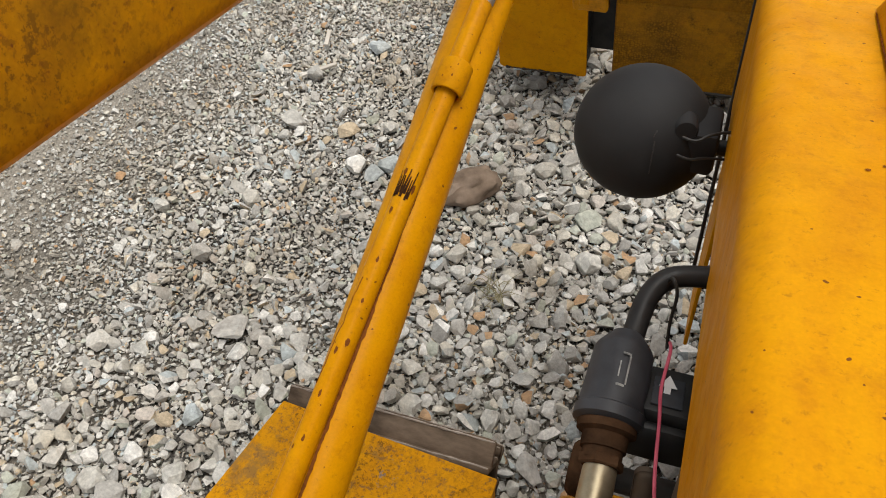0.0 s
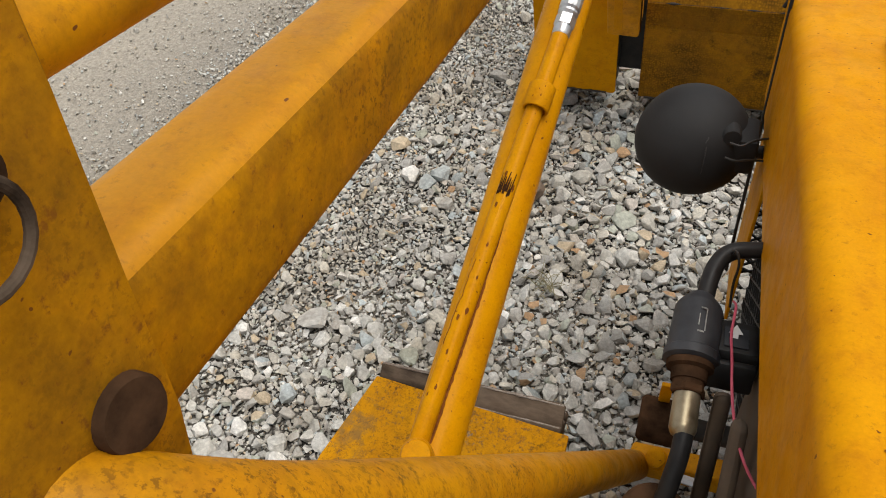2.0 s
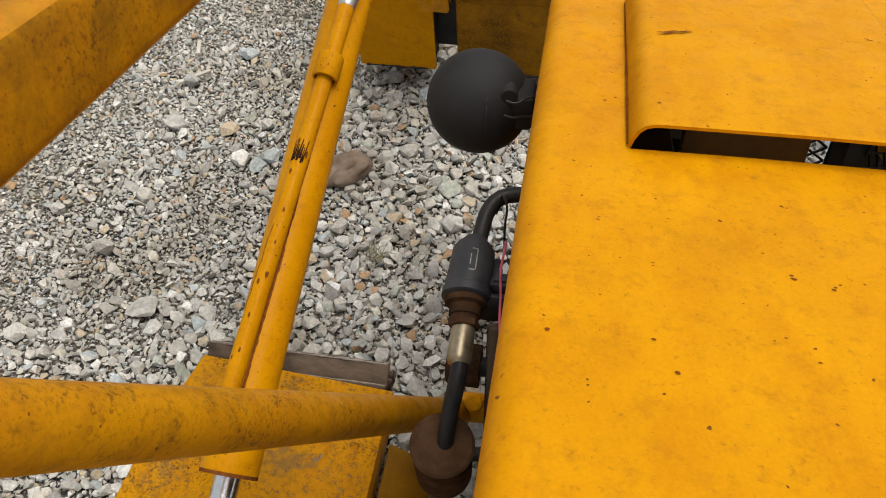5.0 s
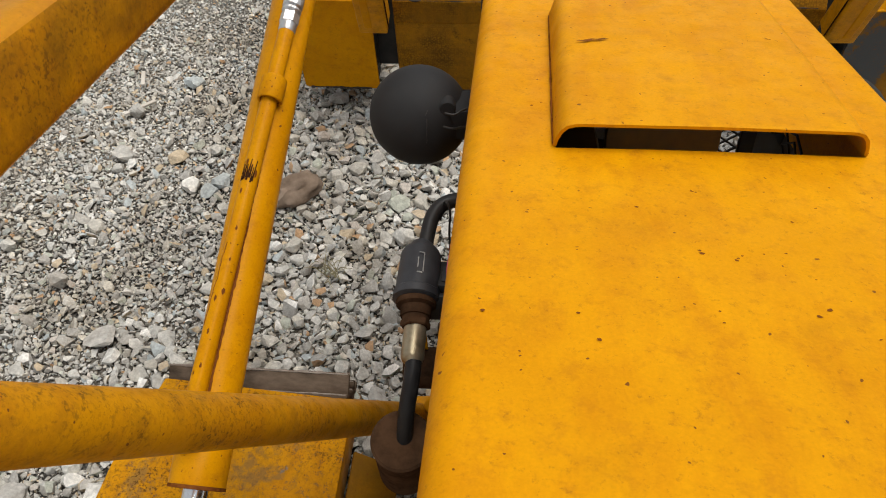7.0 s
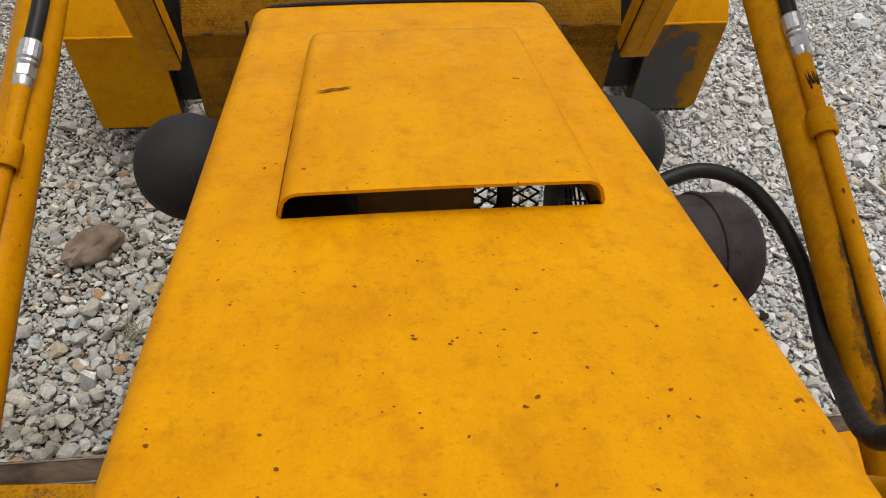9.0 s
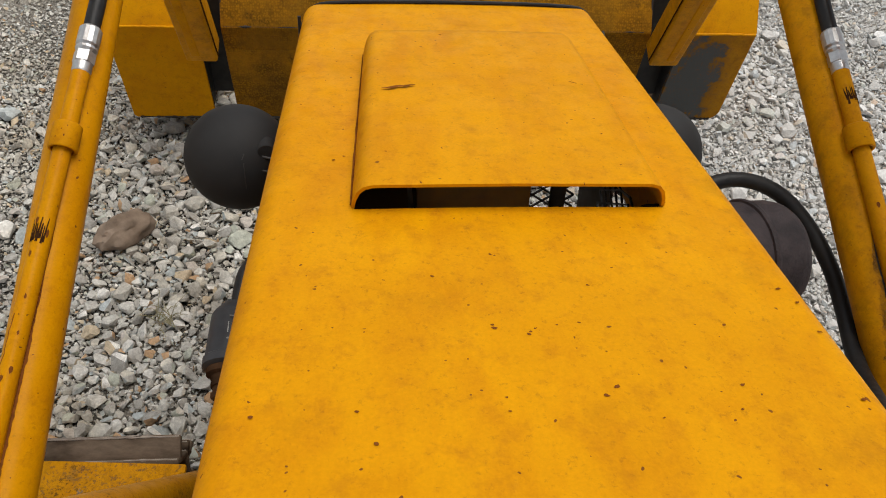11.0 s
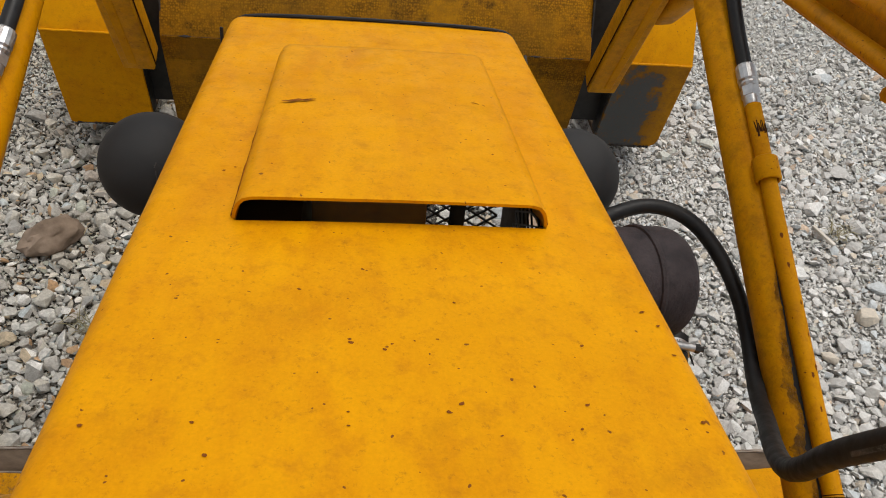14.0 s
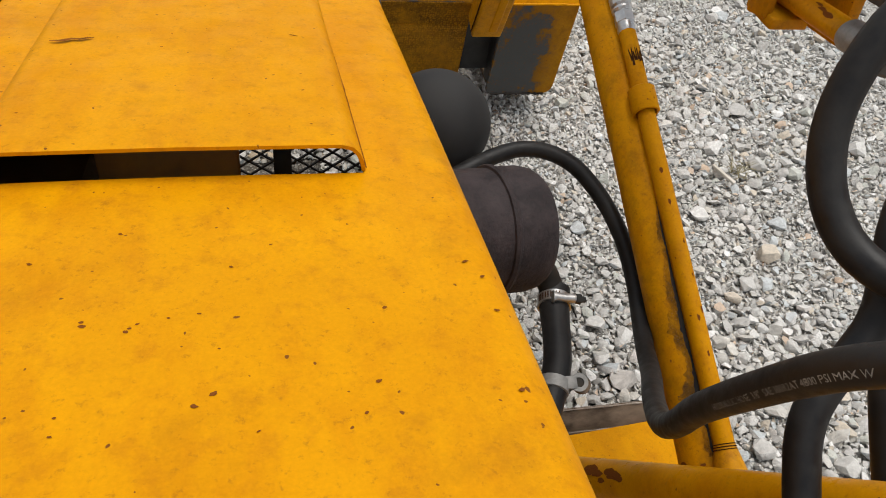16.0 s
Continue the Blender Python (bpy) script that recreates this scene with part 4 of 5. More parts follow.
part("arm_foot", beam((-0.432, 0.6, 0.69), (-0.428, 0.78, 0.45), 0.045, 0.045, (0, 0, 1), 0.01), WORN, arm)
arm_r = part("loader_arm", beam((0.545, -0.2, 0.77), (0.545, 0.62, 0.676), 0.047, 0.06, (0, 0, 1), 0.012), WORN, loader, "square-tube loader arm carrying steel oil tubes")
part("arm_foot", beam((0.545, 0.6, 0.68), (0.5, 0.78, 0.45), 0.045, 0.045, (0, 0, 1), 0.01), WORN, arm_r)
for y1, z1, r in ((0.059, 0.701, 0.0098), (0.074, 0.74, 0.0098), (0.046, 0.785, 0.0098)):
    slope = -0.115
    pipe = part("arm_tube", sweep([(0.484, y1, z1), (0.484, 0.4, z1 + slope * (0.4 - y1)), (0.484, 0.72, z1 + slope * (0.72 - y1))], r, 20), WORN, arm_r, "yellow steel oil tube")
    a = Vector((0.484, y1, z1))
    d = Vector((0, -1, 0.115)).normalized()
    part("tube_fitting", rod(a, a + d * 0.022, [(0, 0.011), (0.1, 0.0122), (0.9, 0.0122), (1, 0.0105)], 22), GALV, pipe, "grey plated fitting")
    part("fitting_nut", rod(a + d * 0.02, a + d * 0.05, [(0, 0.011), (0.1, 0.0138), (0.9, 0.0138), (1, 0.0105)], 6), BARE, pipe, "", 20)
for k, (y1, z1, u) in enumerate(((0.059, 0.701, 0.02), (0.059, 0.701, 0.029), (0.059, 0.701, 0.036), (0.074, 0.74, 0.018), (0.074, 0.74, 0.024), (0.074, 0.74, 0.05), (0.046, 0.785, 0.03), (0.046, 0.785, 0.06))):
    ob = new("worn_patch", flakes[k % 5])
    ob.parent = arm_r
    n = Vector((-0.75 + 0.2 * (k % 3), -0.1, 0.7)).normalized()
    t = Vector((0, 1, -0.115)).normalized()
    n = (n - t * n.dot(t)).normalized()
    size = 0.0065 - 0.0013 * (k % 3)
    ob.matrix_basis = Matrix.Translation(Vector((0.484, y1, z1)) + t * u + n * 0.0099) @ Matrix((t, n.cross(t), n)).transposed().to_4x4() @ Matrix.Diagonal((size, size * 0.5, 0.0008, 1))
part("tube_strap", prism([(0.126, 0.676), (0.152, 0.67), (0.166, 0.82), (0.142, 0.824)], 0.009, "x", 0.459, 0.003), WORN, arm_r, "flat strap holding the tubes")
part("strap_bolt", rod((0.459, 0.14, 0.712), (0.450, 0.138, 0.714), [(0, 0.0092), (0.85, 0.0092), (1, 0.0078)], 6), STEEL, arm_r, "dark hexagon bolt", 20)
part("strap_foot", box((0.035, 0.042, 0.01), (0.48, 0.138, 0.676), None, 0.002), WORN, arm_r)
part("tube_back", box((0.012, 0.5, 0.12), (0.518, 0.35, 0.70), Euler((radians(-6.5), 0, 0)).to_matrix(), 0.003), WORN, arm_r)
upright = part("arm_upright", prism([(-0.53, 0.60), (-0.36, 0.66), (-0.33, 0.715), (-0.323, 0.743), (-0.316, 0.772), (-0.310, 0.83), (-0.303, 0.886), (-0.294, 0.96), (-0.53, 0.98)], 0.012, "x", -0.424, 0.003), ARMSIDE, loader, "stained yellow upright plate")
part("pivot_pin", rod((-0.42, -0.333, 0.793), (-0.406, -0.334, 0.795), [(0, 0.0125), (0.9, 0.0125), (1, 0.0116)], 28), RUSTY, upright, "brown rusty pivot pin")
part("upper_pin", rod((-0.42, -0.336, 0.887), (-0.404, -0.336, 0.887), [(0, 0.009), (1, 0.008)], 24), RUSTY, upright)
part("lynch_ring", sweep([Vector((-0.401, -0.345, 0.878)) + 0.0135 * Vector((0, math.cos(a), math.sin(a))) for a in (-2.2 + 4.4 * k / 16 for k in range(17))], 0.0016, 10), STEEL, upright, "bent steel lynch-pin ring")
for s in (-1, 1):
    pts = [(-0.60, -0.405, 0.785), (-0.50, -0.386, 0.787), (-0.43, -0.3665, 0.787), (-0.401, -0.355, 0.772), (-0.382, -0.33, 0.732), (-0.368, -0.2855, 0.664), (-0.2575, 0.115, 0.05)]
    brace_r = part("brace_tube", sweep([(x, y, z) if s < 0 else (0.036 - x, y - 0.013, z - 0.011) for x, y, z in pts], 0.02, 28, None, 2), FLECKED if s < 0 else GLOSSY, loader, "yellow brace tube with dark scuffs")


for k, (l, size) in enumerate(((0.53, 0.013), (0.512, 0.009), (0.548, 0.009), (0.5, 0.006), (0.538, 0.011), (0.488, 0.009), (0.476, 0.011), (0.463, 0.006))):
    axis = Vector((-0.1105, 0.4, -0.614)).normalized()
    spot = Vector((0.404, -0.2985, 0.653)).lerp(Vector((0.2935, 0.102, 0.039)), l)
    n = Vector((-0.25, -0.1 - 0.07 * (k % 5), 0.62))
    n = (n - axis * n.dot(axis)).normalized()
    ob = new("bare_chip", flakes[k % 5])
    ob.parent = brace_r
    ob.matrix_basis = Matrix.Translation(spot + n * 0.0202) @ Matrix((axis, n.cross(axis), n)).transposed().to_4x4() @ Matrix.Diagonal((size, size * 0.6, 0.0008, 1))


# tracks under their covers
def shoe_mesh():
    bm = box((0.262, 0.07, 0.008), (0, 0, 0), None, 0.002)
    box((0.262, 0.009, 0.03), (0, -0.022, 0.017), None, 0.002, bm)
    box((0.262, 0.009, 0.014), (0, 0.02, 0.01), None, 0.002, bm)
    for x in (-0.08, 0.08):
        rod((x, 0.0, 0.003), (x, 0.0, 0.009), [(0, 0.008), (1, 0.007)], 6, bm)
    long_edges = [e for e in bm.edges if e.calc_length() > 0.2]
    bmesh.ops.subdivide_edges(bm, edges=long_edges, cuts=26, use_grid_fill=True)
    for v in bm.verts:
        k = v.co * 60
        v.co.y += 0.0016 * noise.noise(k)
        v.co.z += (0.0022 if v.co.z > 0.012 else 0.0008) * noise.noise(k * 1.3 + Vector((5, 1, 2)))
    return bm


def track(s):
    x0, x1 = (-0.632, -0.344) if s < 0 else (0.345, 0.632)
    mid = (x0 + x1) / 2
    rim = [(x0 + 0.012, 0.116), (x1, 0.097), (x1, -0.9), (x0 - 0.045, -0.9), (x0 - 0.012, -0.02)]
    cover = part("track_cover", prism(rim if s < 0 else [(x0 + x1 - u, v - 0.016) for u, v in rim], 0.008, "z", 0.104, 0.0025), PITTED if s < 0 else YELLOW, loader, "pitted yellow track cover plate" if s < 0 else "smooth yellow track cover plate")
    part("cover_flange", box((0.006, 0.9, 0.05), (x1 - 0.004 if s < 0 else x0 + 0.004, -0.36, 0.082), None, 0.002), WORN, cover)
    part("inner_guard", box((0.07, 0.9, 0.006), (x1 + 0.036 if s < 0 else x0 - 0.036, -0.415, 0.062), Euler((0, radians(-32 * s), 0)).to_matrix(), 0.002), STAINED if s < 0 else GRIMY, cover, "scratched lower guard")
    frame_ = part("track_frame", box((0.1, 0.95, 0.05), (mid, -0.42, 0.055), None, 0.006), GRIME_SHADE, loader)
    first = None
    cy, cz, rad = 0.078, 0.052, 0.052
    spots = [(0.1285, 0.0765, -48)] + [(cy + rad * math.sin(radians(a)), cz + rad * math.cos(radians(a)), -a) for a in (104, 160)] + [(0.02 - 0.078 * k, 0.004, 180) for k in range(1, 10)]
    for y, z, a in spots:
        if first is None:
            first = part("track_shoe", shoe_mesh(), STEEL, frame_, "worn brown steel track shoe with a grouser bar", 30)
            ob = first
        else:
            ob = new("track_shoe", first.data)
            ob.parent = frame_
        ob.matrix_basis = pose(mid, y if s < 0 else y - 0.016, z, a)
        if z > 0.01:
            for ey, ez in ((-0.0265, 0.0318), (-0.0175, 0.0318), (0.0155, 0.0168), (0.034, 0.0035), (-0.034, 0.0035)):
                path = [(-0.129 + 0.258 * k / 30, ey + 0.0009 * noise.noise((k * 0.9, ey * 99, a)), ez + 0.0006 * noise.noise((k * 0.7, ez * 99, a))) for k in range(31)]
                edge = part("rubbed_edge", sweep(path, [0.0008 + 0.0017 * abs(noise.noise((k * 0.5, ey * 50, a * 3))) for k in range(31)], 6), RUBBED, frame_, "rubbed bright edge")
                edge.matrix_basis = ob.matrix_basis
            for ex in (-0.05, 0.02, 0.075):
                hole = part("mud_hole", rod((ex, 0.005, 0.0035), (ex, 0.005, 0.0049), [(0, 0.0062), (0.8, 0.006), (1, 0.0045)], 14), GRIME_SHADE, frame_, "dark bolt hole")
                hole.matrix_basis = ob.matrix_basis
    return cover


for s in (-1, 1):
    track(s)

# bucket seen from behind: plates folded along one line, two gaps with lifting ears
FOLD, FOOT, CREST = Vector((0, 0.884, 0.297)), Vector((0, 0.923, 0.072)), Vector((0, 1.0, 0.465))


def slab(outline, thick, start, end, lift=0.0):
    """A plate: outline in x and in metres from start towards end, thick to the far side of its face."""
    d = (end - start).normalized()
    n = Vector((1, 0, 0)).cross(d)
    n = n if n.y > 0 else -n
    bm = prism(outline, thick, "z", lift, 0.0015)
    turn = Matrix((Vector((1, 0, 0)), d, n)).transposed().to_4x4()
    bmesh.ops.transform(bm, matrix=Matrix.Translation(start) @ turn, verts=bm.verts)
    return bm


def rounded(x0, x1, v0, v1, r0=0.0, r1=0.0, k=6):
    """A field from x0 to x1 whose two lower corners are rounded by r0 and r1."""
    pts = [(x0, v0), (x1, v0)]
    pts += [(x1 - r1 + r1 * math.cos(a), v1 - r1 + r1 * math.sin(a)) for a in (math.pi / 2 * i / k for i in range(k + 1))] if r1 else [(x1, v1)]
    pts += [(x0 + r0 - r0 * math.sin(a), v1 - r0 + r0 * math.cos(a)) for a in (math.pi / 2 * i / k for i in range(k + 1))] if r0 else [(x0, v1)]
    return pts


deep, tall = (FOOT - FOLD).length, (CREST - FOLD).length
bucket = part("bucket", slab(rounded(-0.381, 0.437, 0, deep), 0.008, FOLD, FOOT), GRUBBY, loader, "loader bucket seen from behind, grimy and rubbed along its lower edge", 20)
part("wear_plate", slab(rounded(-0.379, 0.435, 0.05, deep - 0.002), 0.0012, FOLD, FOOT, -0.0012), GRUBBY, bucket, "grimy wear plate")
part("upper_plate", slab(rounded(-0.381, 0.437, 0.0005, tall), 0.008, FOLD, CREST), GRUBBY, bucket, "brown-stained upper plate")
for x0, x1, m, lab, r0, r1 in ((-0.592, -0.428, YELLOW, "yellow outer back panel", 0.006, 0.004), (0.505, 0.65, CHAFED, "outer back panel with bare grey steel", 0.012, 0.02)):
    panel = part("outer_panel", slab(rounded(x0, x1, 0, deep, r0, r1), 0.008, FOLD, FOOT), m, bucket, lab, 20)
    part("upper_panel", slab(rounded(x0, x1, 0.0005, tall * 0.9), 0.008, FOLD, CREST), YELLOW, panel)
    part("fold_bead", sweep([(x0 + 0.003 + (x1 - x0 - 0.006) * k / 24, FOLD.y - 0.001 + 0.0008 * noise.noise((k * 0.9, x0, 4)), FOLD.z + 0.0012 * noise.noise((k * 0.8, x0 * 5, 1))) for k in range(25)], 0.0024, 8), YELLOW, panel, "bright uneven weld bead along the fold")
    edge_x = x0 if x0 < 0 else x1 - 0.006
    part("end_plate", prism([(FOLD.y + 0.009, FOLD.z), (CREST.y, CREST.z - 0.03), (1.22, 0.42), (1.22, 0.075), (FOOT.y + 0.03, FOOT.z + 0.004)], 0.006, "x", edge_x, 0.001), WORN, panel)
for x0, w in ((-0.592, 0.164), (-0.381, 0.818), (0.505, 0.145)):
    part("bucket_floor", box((w - 0.02, 0.22, 0.012), (x0 + w / 2, 1.06, 0.078), None, 0.003), STEEL, bucket)
    part("worn_edge", sweep([(x0 + 0.012 + (w - 0.03) * k / 40, FOOT.y - 0.001 + 0.001 * noise.noise((k * 0.7, x0, 2)), FOOT.z + 0.001) for k in range(41)], [max(0.0004, 0.002 + 0.003 * noise.noise((k * 0.6, x0 * 9, 6))) for k in range(41)], 6), GRIME_SHADE, bucket, "dark rubbed lower edge")
part("bucket_lip", box((1.24, 0.02, 0.42), (0.029, 1.24, 0.28), None, 0.003), WORN, bucket)
for s in (-1, 1):
    xc = -0.41 if s < 0 else 0.455
    g0, g1 = (-0.428, -0.381) if s < 0 else (0.437, 0.505)
    # black sheets line each gap and stand in for the shade inside it
    part("gap_shade", box((g1 - g0 + 0.004, 0.012, 0.31), ((g0 + g1) / 2, 0.953, 0.275), None, 0), BLACK, bucket, "black sheet standing in for shade in the gap")
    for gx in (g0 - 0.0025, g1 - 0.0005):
        part("gap_side_shade", prism([(FOLD.y + 0.006, FOLD.z), (FOOT.y + 0.004, 0.1), (0.955, 0.1), (0.955, 0.42)], 0.003, "x", gx, 0), BLACK, bucket)
    ear = part("ear", beam((xc + s * 0.004, 0.862, 0.262), (xc - s * 0.001, 0.70, 0.60), 0.056, 0.05, (0, 1, 0), 0.004), WORN, bucket, "welded lifting ear")
    part("ear_rib", beam((xc + s * 0.012, 0.833, 0.268), (xc + s * 0.008, 0.675, 0.60), 0.016, 0.006, (0, 1, 0), 0.002), YELLOW, ear)
    part("weld_seam", sweep([(xc - s * 0.026, 0.842, 0.262), (xc - s * 0.03, 0.70, 0.56)], 0.0013, 8), DARKRUST, ear, "dark weld seam")
part("fold_grime", sweep([(-0.376 + 0.0135 * k, FOLD.y - 0.0008, FOLD.z + 0.0022) for k in range(60)], [max(0.0002, 0.0004 + 0.0042 * noise.noise((k * 0.8, 1, 6))) for k in range(60)], 6), GRIME_SHADE, bucket, "dark grime along the fold")
# right engine side: canister, its hose and clamps
c0, c1 = Vector((0.14, 0.03, 0.54)), Vector((0.273, 0.05, 0.525))
canister = part("air_canister", rod(c0, c1, [(0, 0.0515), (0.655, 0.0515), (0.66, 0.0535), (0.68, 0.0545), (0.70, 0.0535), (0.705, 0.0525), (0.86, 0.0525), (0.92, 0.0508), (0.96, 0.0475), (0.985, 0.042), (1, 0.033), (1.004, 0.01)], 56), MAROON, loader, "dark heat-browned canister with a rolled seam", 28)
part("canister_pipe", sweep([(0.23, 0.075, 0.49), (0.215, 0.07, 0.43), (0.18, 0.055, 0.36)], 0.013, 14, None, 1), GRIME_SHADE, canister)
part("canister_neck", sweep([(0.25, 0.075, 0.48), (0.30, 0.115, 0.43), (0.335, 0.13, 0.385), (0.345, 0.116, 0.364)], 0.0135, 18, None, 2), GRIME_SHADE, canister, "grimy neck below the canister")
kp = [(0.348, 0.118, 0.364), (0.343, 0.1, 0.36), (0.337, 0.075, 0.36), (0.331, 0.048, 0.36), (0.324, 0.025, 0.359), (0.314, 0.002, 0.357), (0.298, -0.028, 0.35), (0.27, -0.065, 0.325), (0.22, -0.1, 0.27)]
part("breather_hose", sweep(kp, [0.0168, 0.0162, 0.0148, 0.0142, 0.0142, 0.014, 0.0138, 0.0138, 0.0138], 22, None, 2), RUBBER, canister, "short black rubber hose")
ka, kb = Vector((0.345, 0.108, 0.3615)), Vector((0.3418, 0.096, 0.36))
clamp = part("hose_clamp", rod(ka, kb, [(0, 0.0165), (0.02, 0.0178), (0.98, 0.0178), (1, 0.0165)], 32), ZINC, canister, "worm-drive hose clamp")
kd = (kb - ka).normalized()
ks = kd.cross(Vector((0, 0, 1))).normalized()
ku = ks.cross(kd)
for k in range(9):
    a = -1.25 + 0.17 * k
    n0 = ks * math.sin(a) * (1 if ks.x > 0 else -1) + ku * math.cos(a) * (1 if ku.z > 0 else -1)
    part("clamp_slot", beam(ka.lerp(kb, 0.2) + n0 * 0.0177, ka.lerp(kb, 0.8) + n0 * 0.0177, 0.0011, 0.0008, tuple(n0), 0), DARKRUST, clamp)
part("clamp_screw", rod((0.335, 0.0955, 0.3795), (0.361, 0.0925, 0.377), [(0, 0.003), (0.02, 0.0062), (0.1, 0.0062), (0.12, 0.0048), (0.95, 0.0048), (1, 0.003)], 16), ZINC, clamp, "zinc screw housing")
part("screw_head", rod((0.36, 0.0925, 0.377), (0.371, 0.091, 0.3755), [(0, 0.0052), (0.55, 0.0055), (0.6, 0.0035), (1, 0.0032)], 6), BLACK, clamp, "black hexagon screw head", 20)
part("band_tail", sweep([(0.35, 0.098, 0.373), (0.36, 0.094, 0.364), (0.364, 0.084, 0.356)], [0.0015, 0.0015, 0.0008], 6, None, 1), BLACK, clamp)
clip = part("p_clip", rod((0.3155, 0.0075, 0.3575), (0.3105, -0.0045, 0.356), [(0, 0.0142), (0.03, 0.0155), (0.97, 0.0155), (1, 0.0142)], 30), GALV, canister, "galvanised pipe clip")


def eyelet(outer, inner, thick, k=24):
    """A flat ring with a hole, standing on its own middle."""
    bm = bmesh.new()
    rings = [[bm.verts.new((r * math.cos(2 * math.pi * i / k), r * math.sin(2 * math.pi * i / k), z)) for i in range(k)] for r, z in ((inner, -thick / 2), (outer, -thick / 2), (outer, thick / 2), (inner, thick / 2))]
    for n in range(4):
        for i in range(k):
            bm.faces.new((rings[n][i], rings[n][(i + 1) % k], rings[(n + 1) % 4][(i + 1) % k], rings[(n + 1) % 4][i]))
    return bm


lean = Euler((radians(22), radians(-14), 0)).to_matrix().to_4x4()
part("clip_tab", box((0.02, 0.0125, 0.003), (0.3245, -0.001, 0.3655), Euler((radians(22), radians(6), 0)).to_matrix(), 0.001), GALV, clip)
ob = part("clip_eye", eyelet(0.0088, 0.0048, 0.003), GALV, clip, "punched eye of the clip")
ob.matrix_basis = Matrix.Translation((0.3365, -0.0015, 0.3645)) @ lean
ob = part("clip_hole", rod((0, 0, -0.004), (0, 0, 0.0004), [(0, 0.0052), (1, 0.0052)], 20), GRIME_SHADE, clip)
ob.matrix_basis = Matrix.Translation((0.3365, -0.0015, 0.3645)) @ lean
ob = part("clip_nut", rod((0, 0, -0.012), (0, 0, -0.004), [(0, 0.0075), (0.4, 0.0085), (1, 0.0085)], 18), STEEL, clip, "rusty nut and washer")
ob.matrix_basis = Matrix.Translation((0.3395, -0.0035, 0.3645)) @ lean

# long hydraulic hose: from the front, round the canister, beside the cylinder and out past the operator
hose_pts = [(0.19, 0.22, 0.38), (0.25, 0.255, 0.405), (0.305, 0.277, 0.42), (0.352, 0.285, 0.428), (0.4, 0.268, 0.42), (0.431, 0.228, 0.398), (0.448, 0.18, 0.374), (0.449, 0.13, 0.355), (0.436, 0.075, 0.35), (0.419, 0.03, 0.362), (0.396, -0.02, 0.392), (0.366, -0.065, 0.428), (0.338, -0.115, 0.47), (0.322, -0.142, 0.515), (0.307, -0.163, 0.57), (0.299, -0.186, 0.619), (0.294, -0.209, 0.666), (0.291, -0.227, 0.701), (0.296, -0.243, 0.727), (0.31, -0.263, 0.751), (0.36, -0.293, 0.78), (0.45, -0.333, 0.79)]
HOSE_R = 0.0096
long_hose = part("hydraulic_hose", sweep(hose_pts, HOSE_R, 18, None, 2), RUBBER, loader, "black hydraulic hose with worn white print", 180)
loops = [
    [(0.484, -0.002, 0.75), (0.459, -0.036, 0.77), (0.421, -0.058, 0.792), (0.389, -0.067, 0.79), (0.371, -0.076, 0.759), (0.362, -0.088, 0.729), (0.361, -0.107, 0.702), (0.367, -0.13, 0.683), (0.379, -0.154, 0.676), (0.402, -0.176, 0.678), (0.44, -0.201, 0.693), (0.516, -0.233, 0.719)],
    [(0.47, -0.02, 0.73), (0.45, -0.08, 0.71), (0.41, -0.12, 0.69), (0.4, -0.143, 0.668), (0.395, -0.161, 0.647), (0.378, -0.174, 0.629), (0.36, -0.184, 0.614), (0.348, -0.198, 0.597), (0.345, -0.221, 0.574), (0.344, -0.25, 0.545), (0.34, -0.3, 0.49)],
    [(0.48, -0.05, 0.75), (0.475, -0.1, 0.66), (0.455, -0.135, 0.59), (0.449, -0.155, 0.57), (0.448, -0.18, 0.545), (0.452, -0.22, 0.5), (0.45, -0.3, 0.44)],
]
for pts in loops:
    part("hydraulic_hose", sweep(pts, 0.0104, 18, None, 2), RUBBER, loader, "looping black hydraulic hose", 180)


# print along the hose
def smooth_path(points, times=2):
    pts = [Vector(p) for p in points]
    for _ in range(times):
        p2 = [pts[0]]
        for a, b in zip(pts, pts[1:]):
            p2 += [a.lerp(b, 0.25), a.lerp(b, 0.75)]
        pts = p2 + [pts[-1]]
    return pts


def hose_print(text, points, radius, start, size, facing):
    cu = bpy.data.curves.new("hose_print", "FONT")
    cu.body, cu.size, cu.resolution_u = text, size, 2
    tmp = bpy.data.objects.new("hose_print", cu)
    scene.collection.objects.link(tmp)
    me = bpy.data.meshes.new_from_object(tmp.evaluated_get(bpy.context.evaluated_depsgraph_get()))
    bpy.data.objects.remove(tmp)
    bpy.data.curves.remove(cu)
    pts = smooth_path(points)
    cum = [0.0]
    for a, b in zip(pts, pts[1:]):
        cum.append(cum[-1] + (b - a).length)
    for v in me.vertices:
        s = start + v.co.x
        i = max(k for k in range(len(cum)) if cum[k] <= s)
        i = min(i, len(pts) - 2)
        p = pts[i].lerp(pts[i + 1], (s - cum[i]) / (cum[i + 1] - cum[i]))
        t0 = (pts[i + 1] - pts[i]).normalized()
        t1 = (pts[min(i + 2, len(pts) - 1)] - pts[max(i - 1, 0)]).normalized()
        t = (t0 + t1).normalized()
        out = Vector(facing) - p
        out = (out - t * out.dot(t)).normalized()
        up = out.cross(t)
        a = (v.co.y - size * 0.3) / radius
        v.co = p + (out * math.cos(a) + up * math.sin(a)) * (radius + 0.0003)
    ob = new("hose_print", me)
    me.materials.append(FADED)
    ob.parent = long_hose
    ob["label"] = "worn white lettering"
    return ob


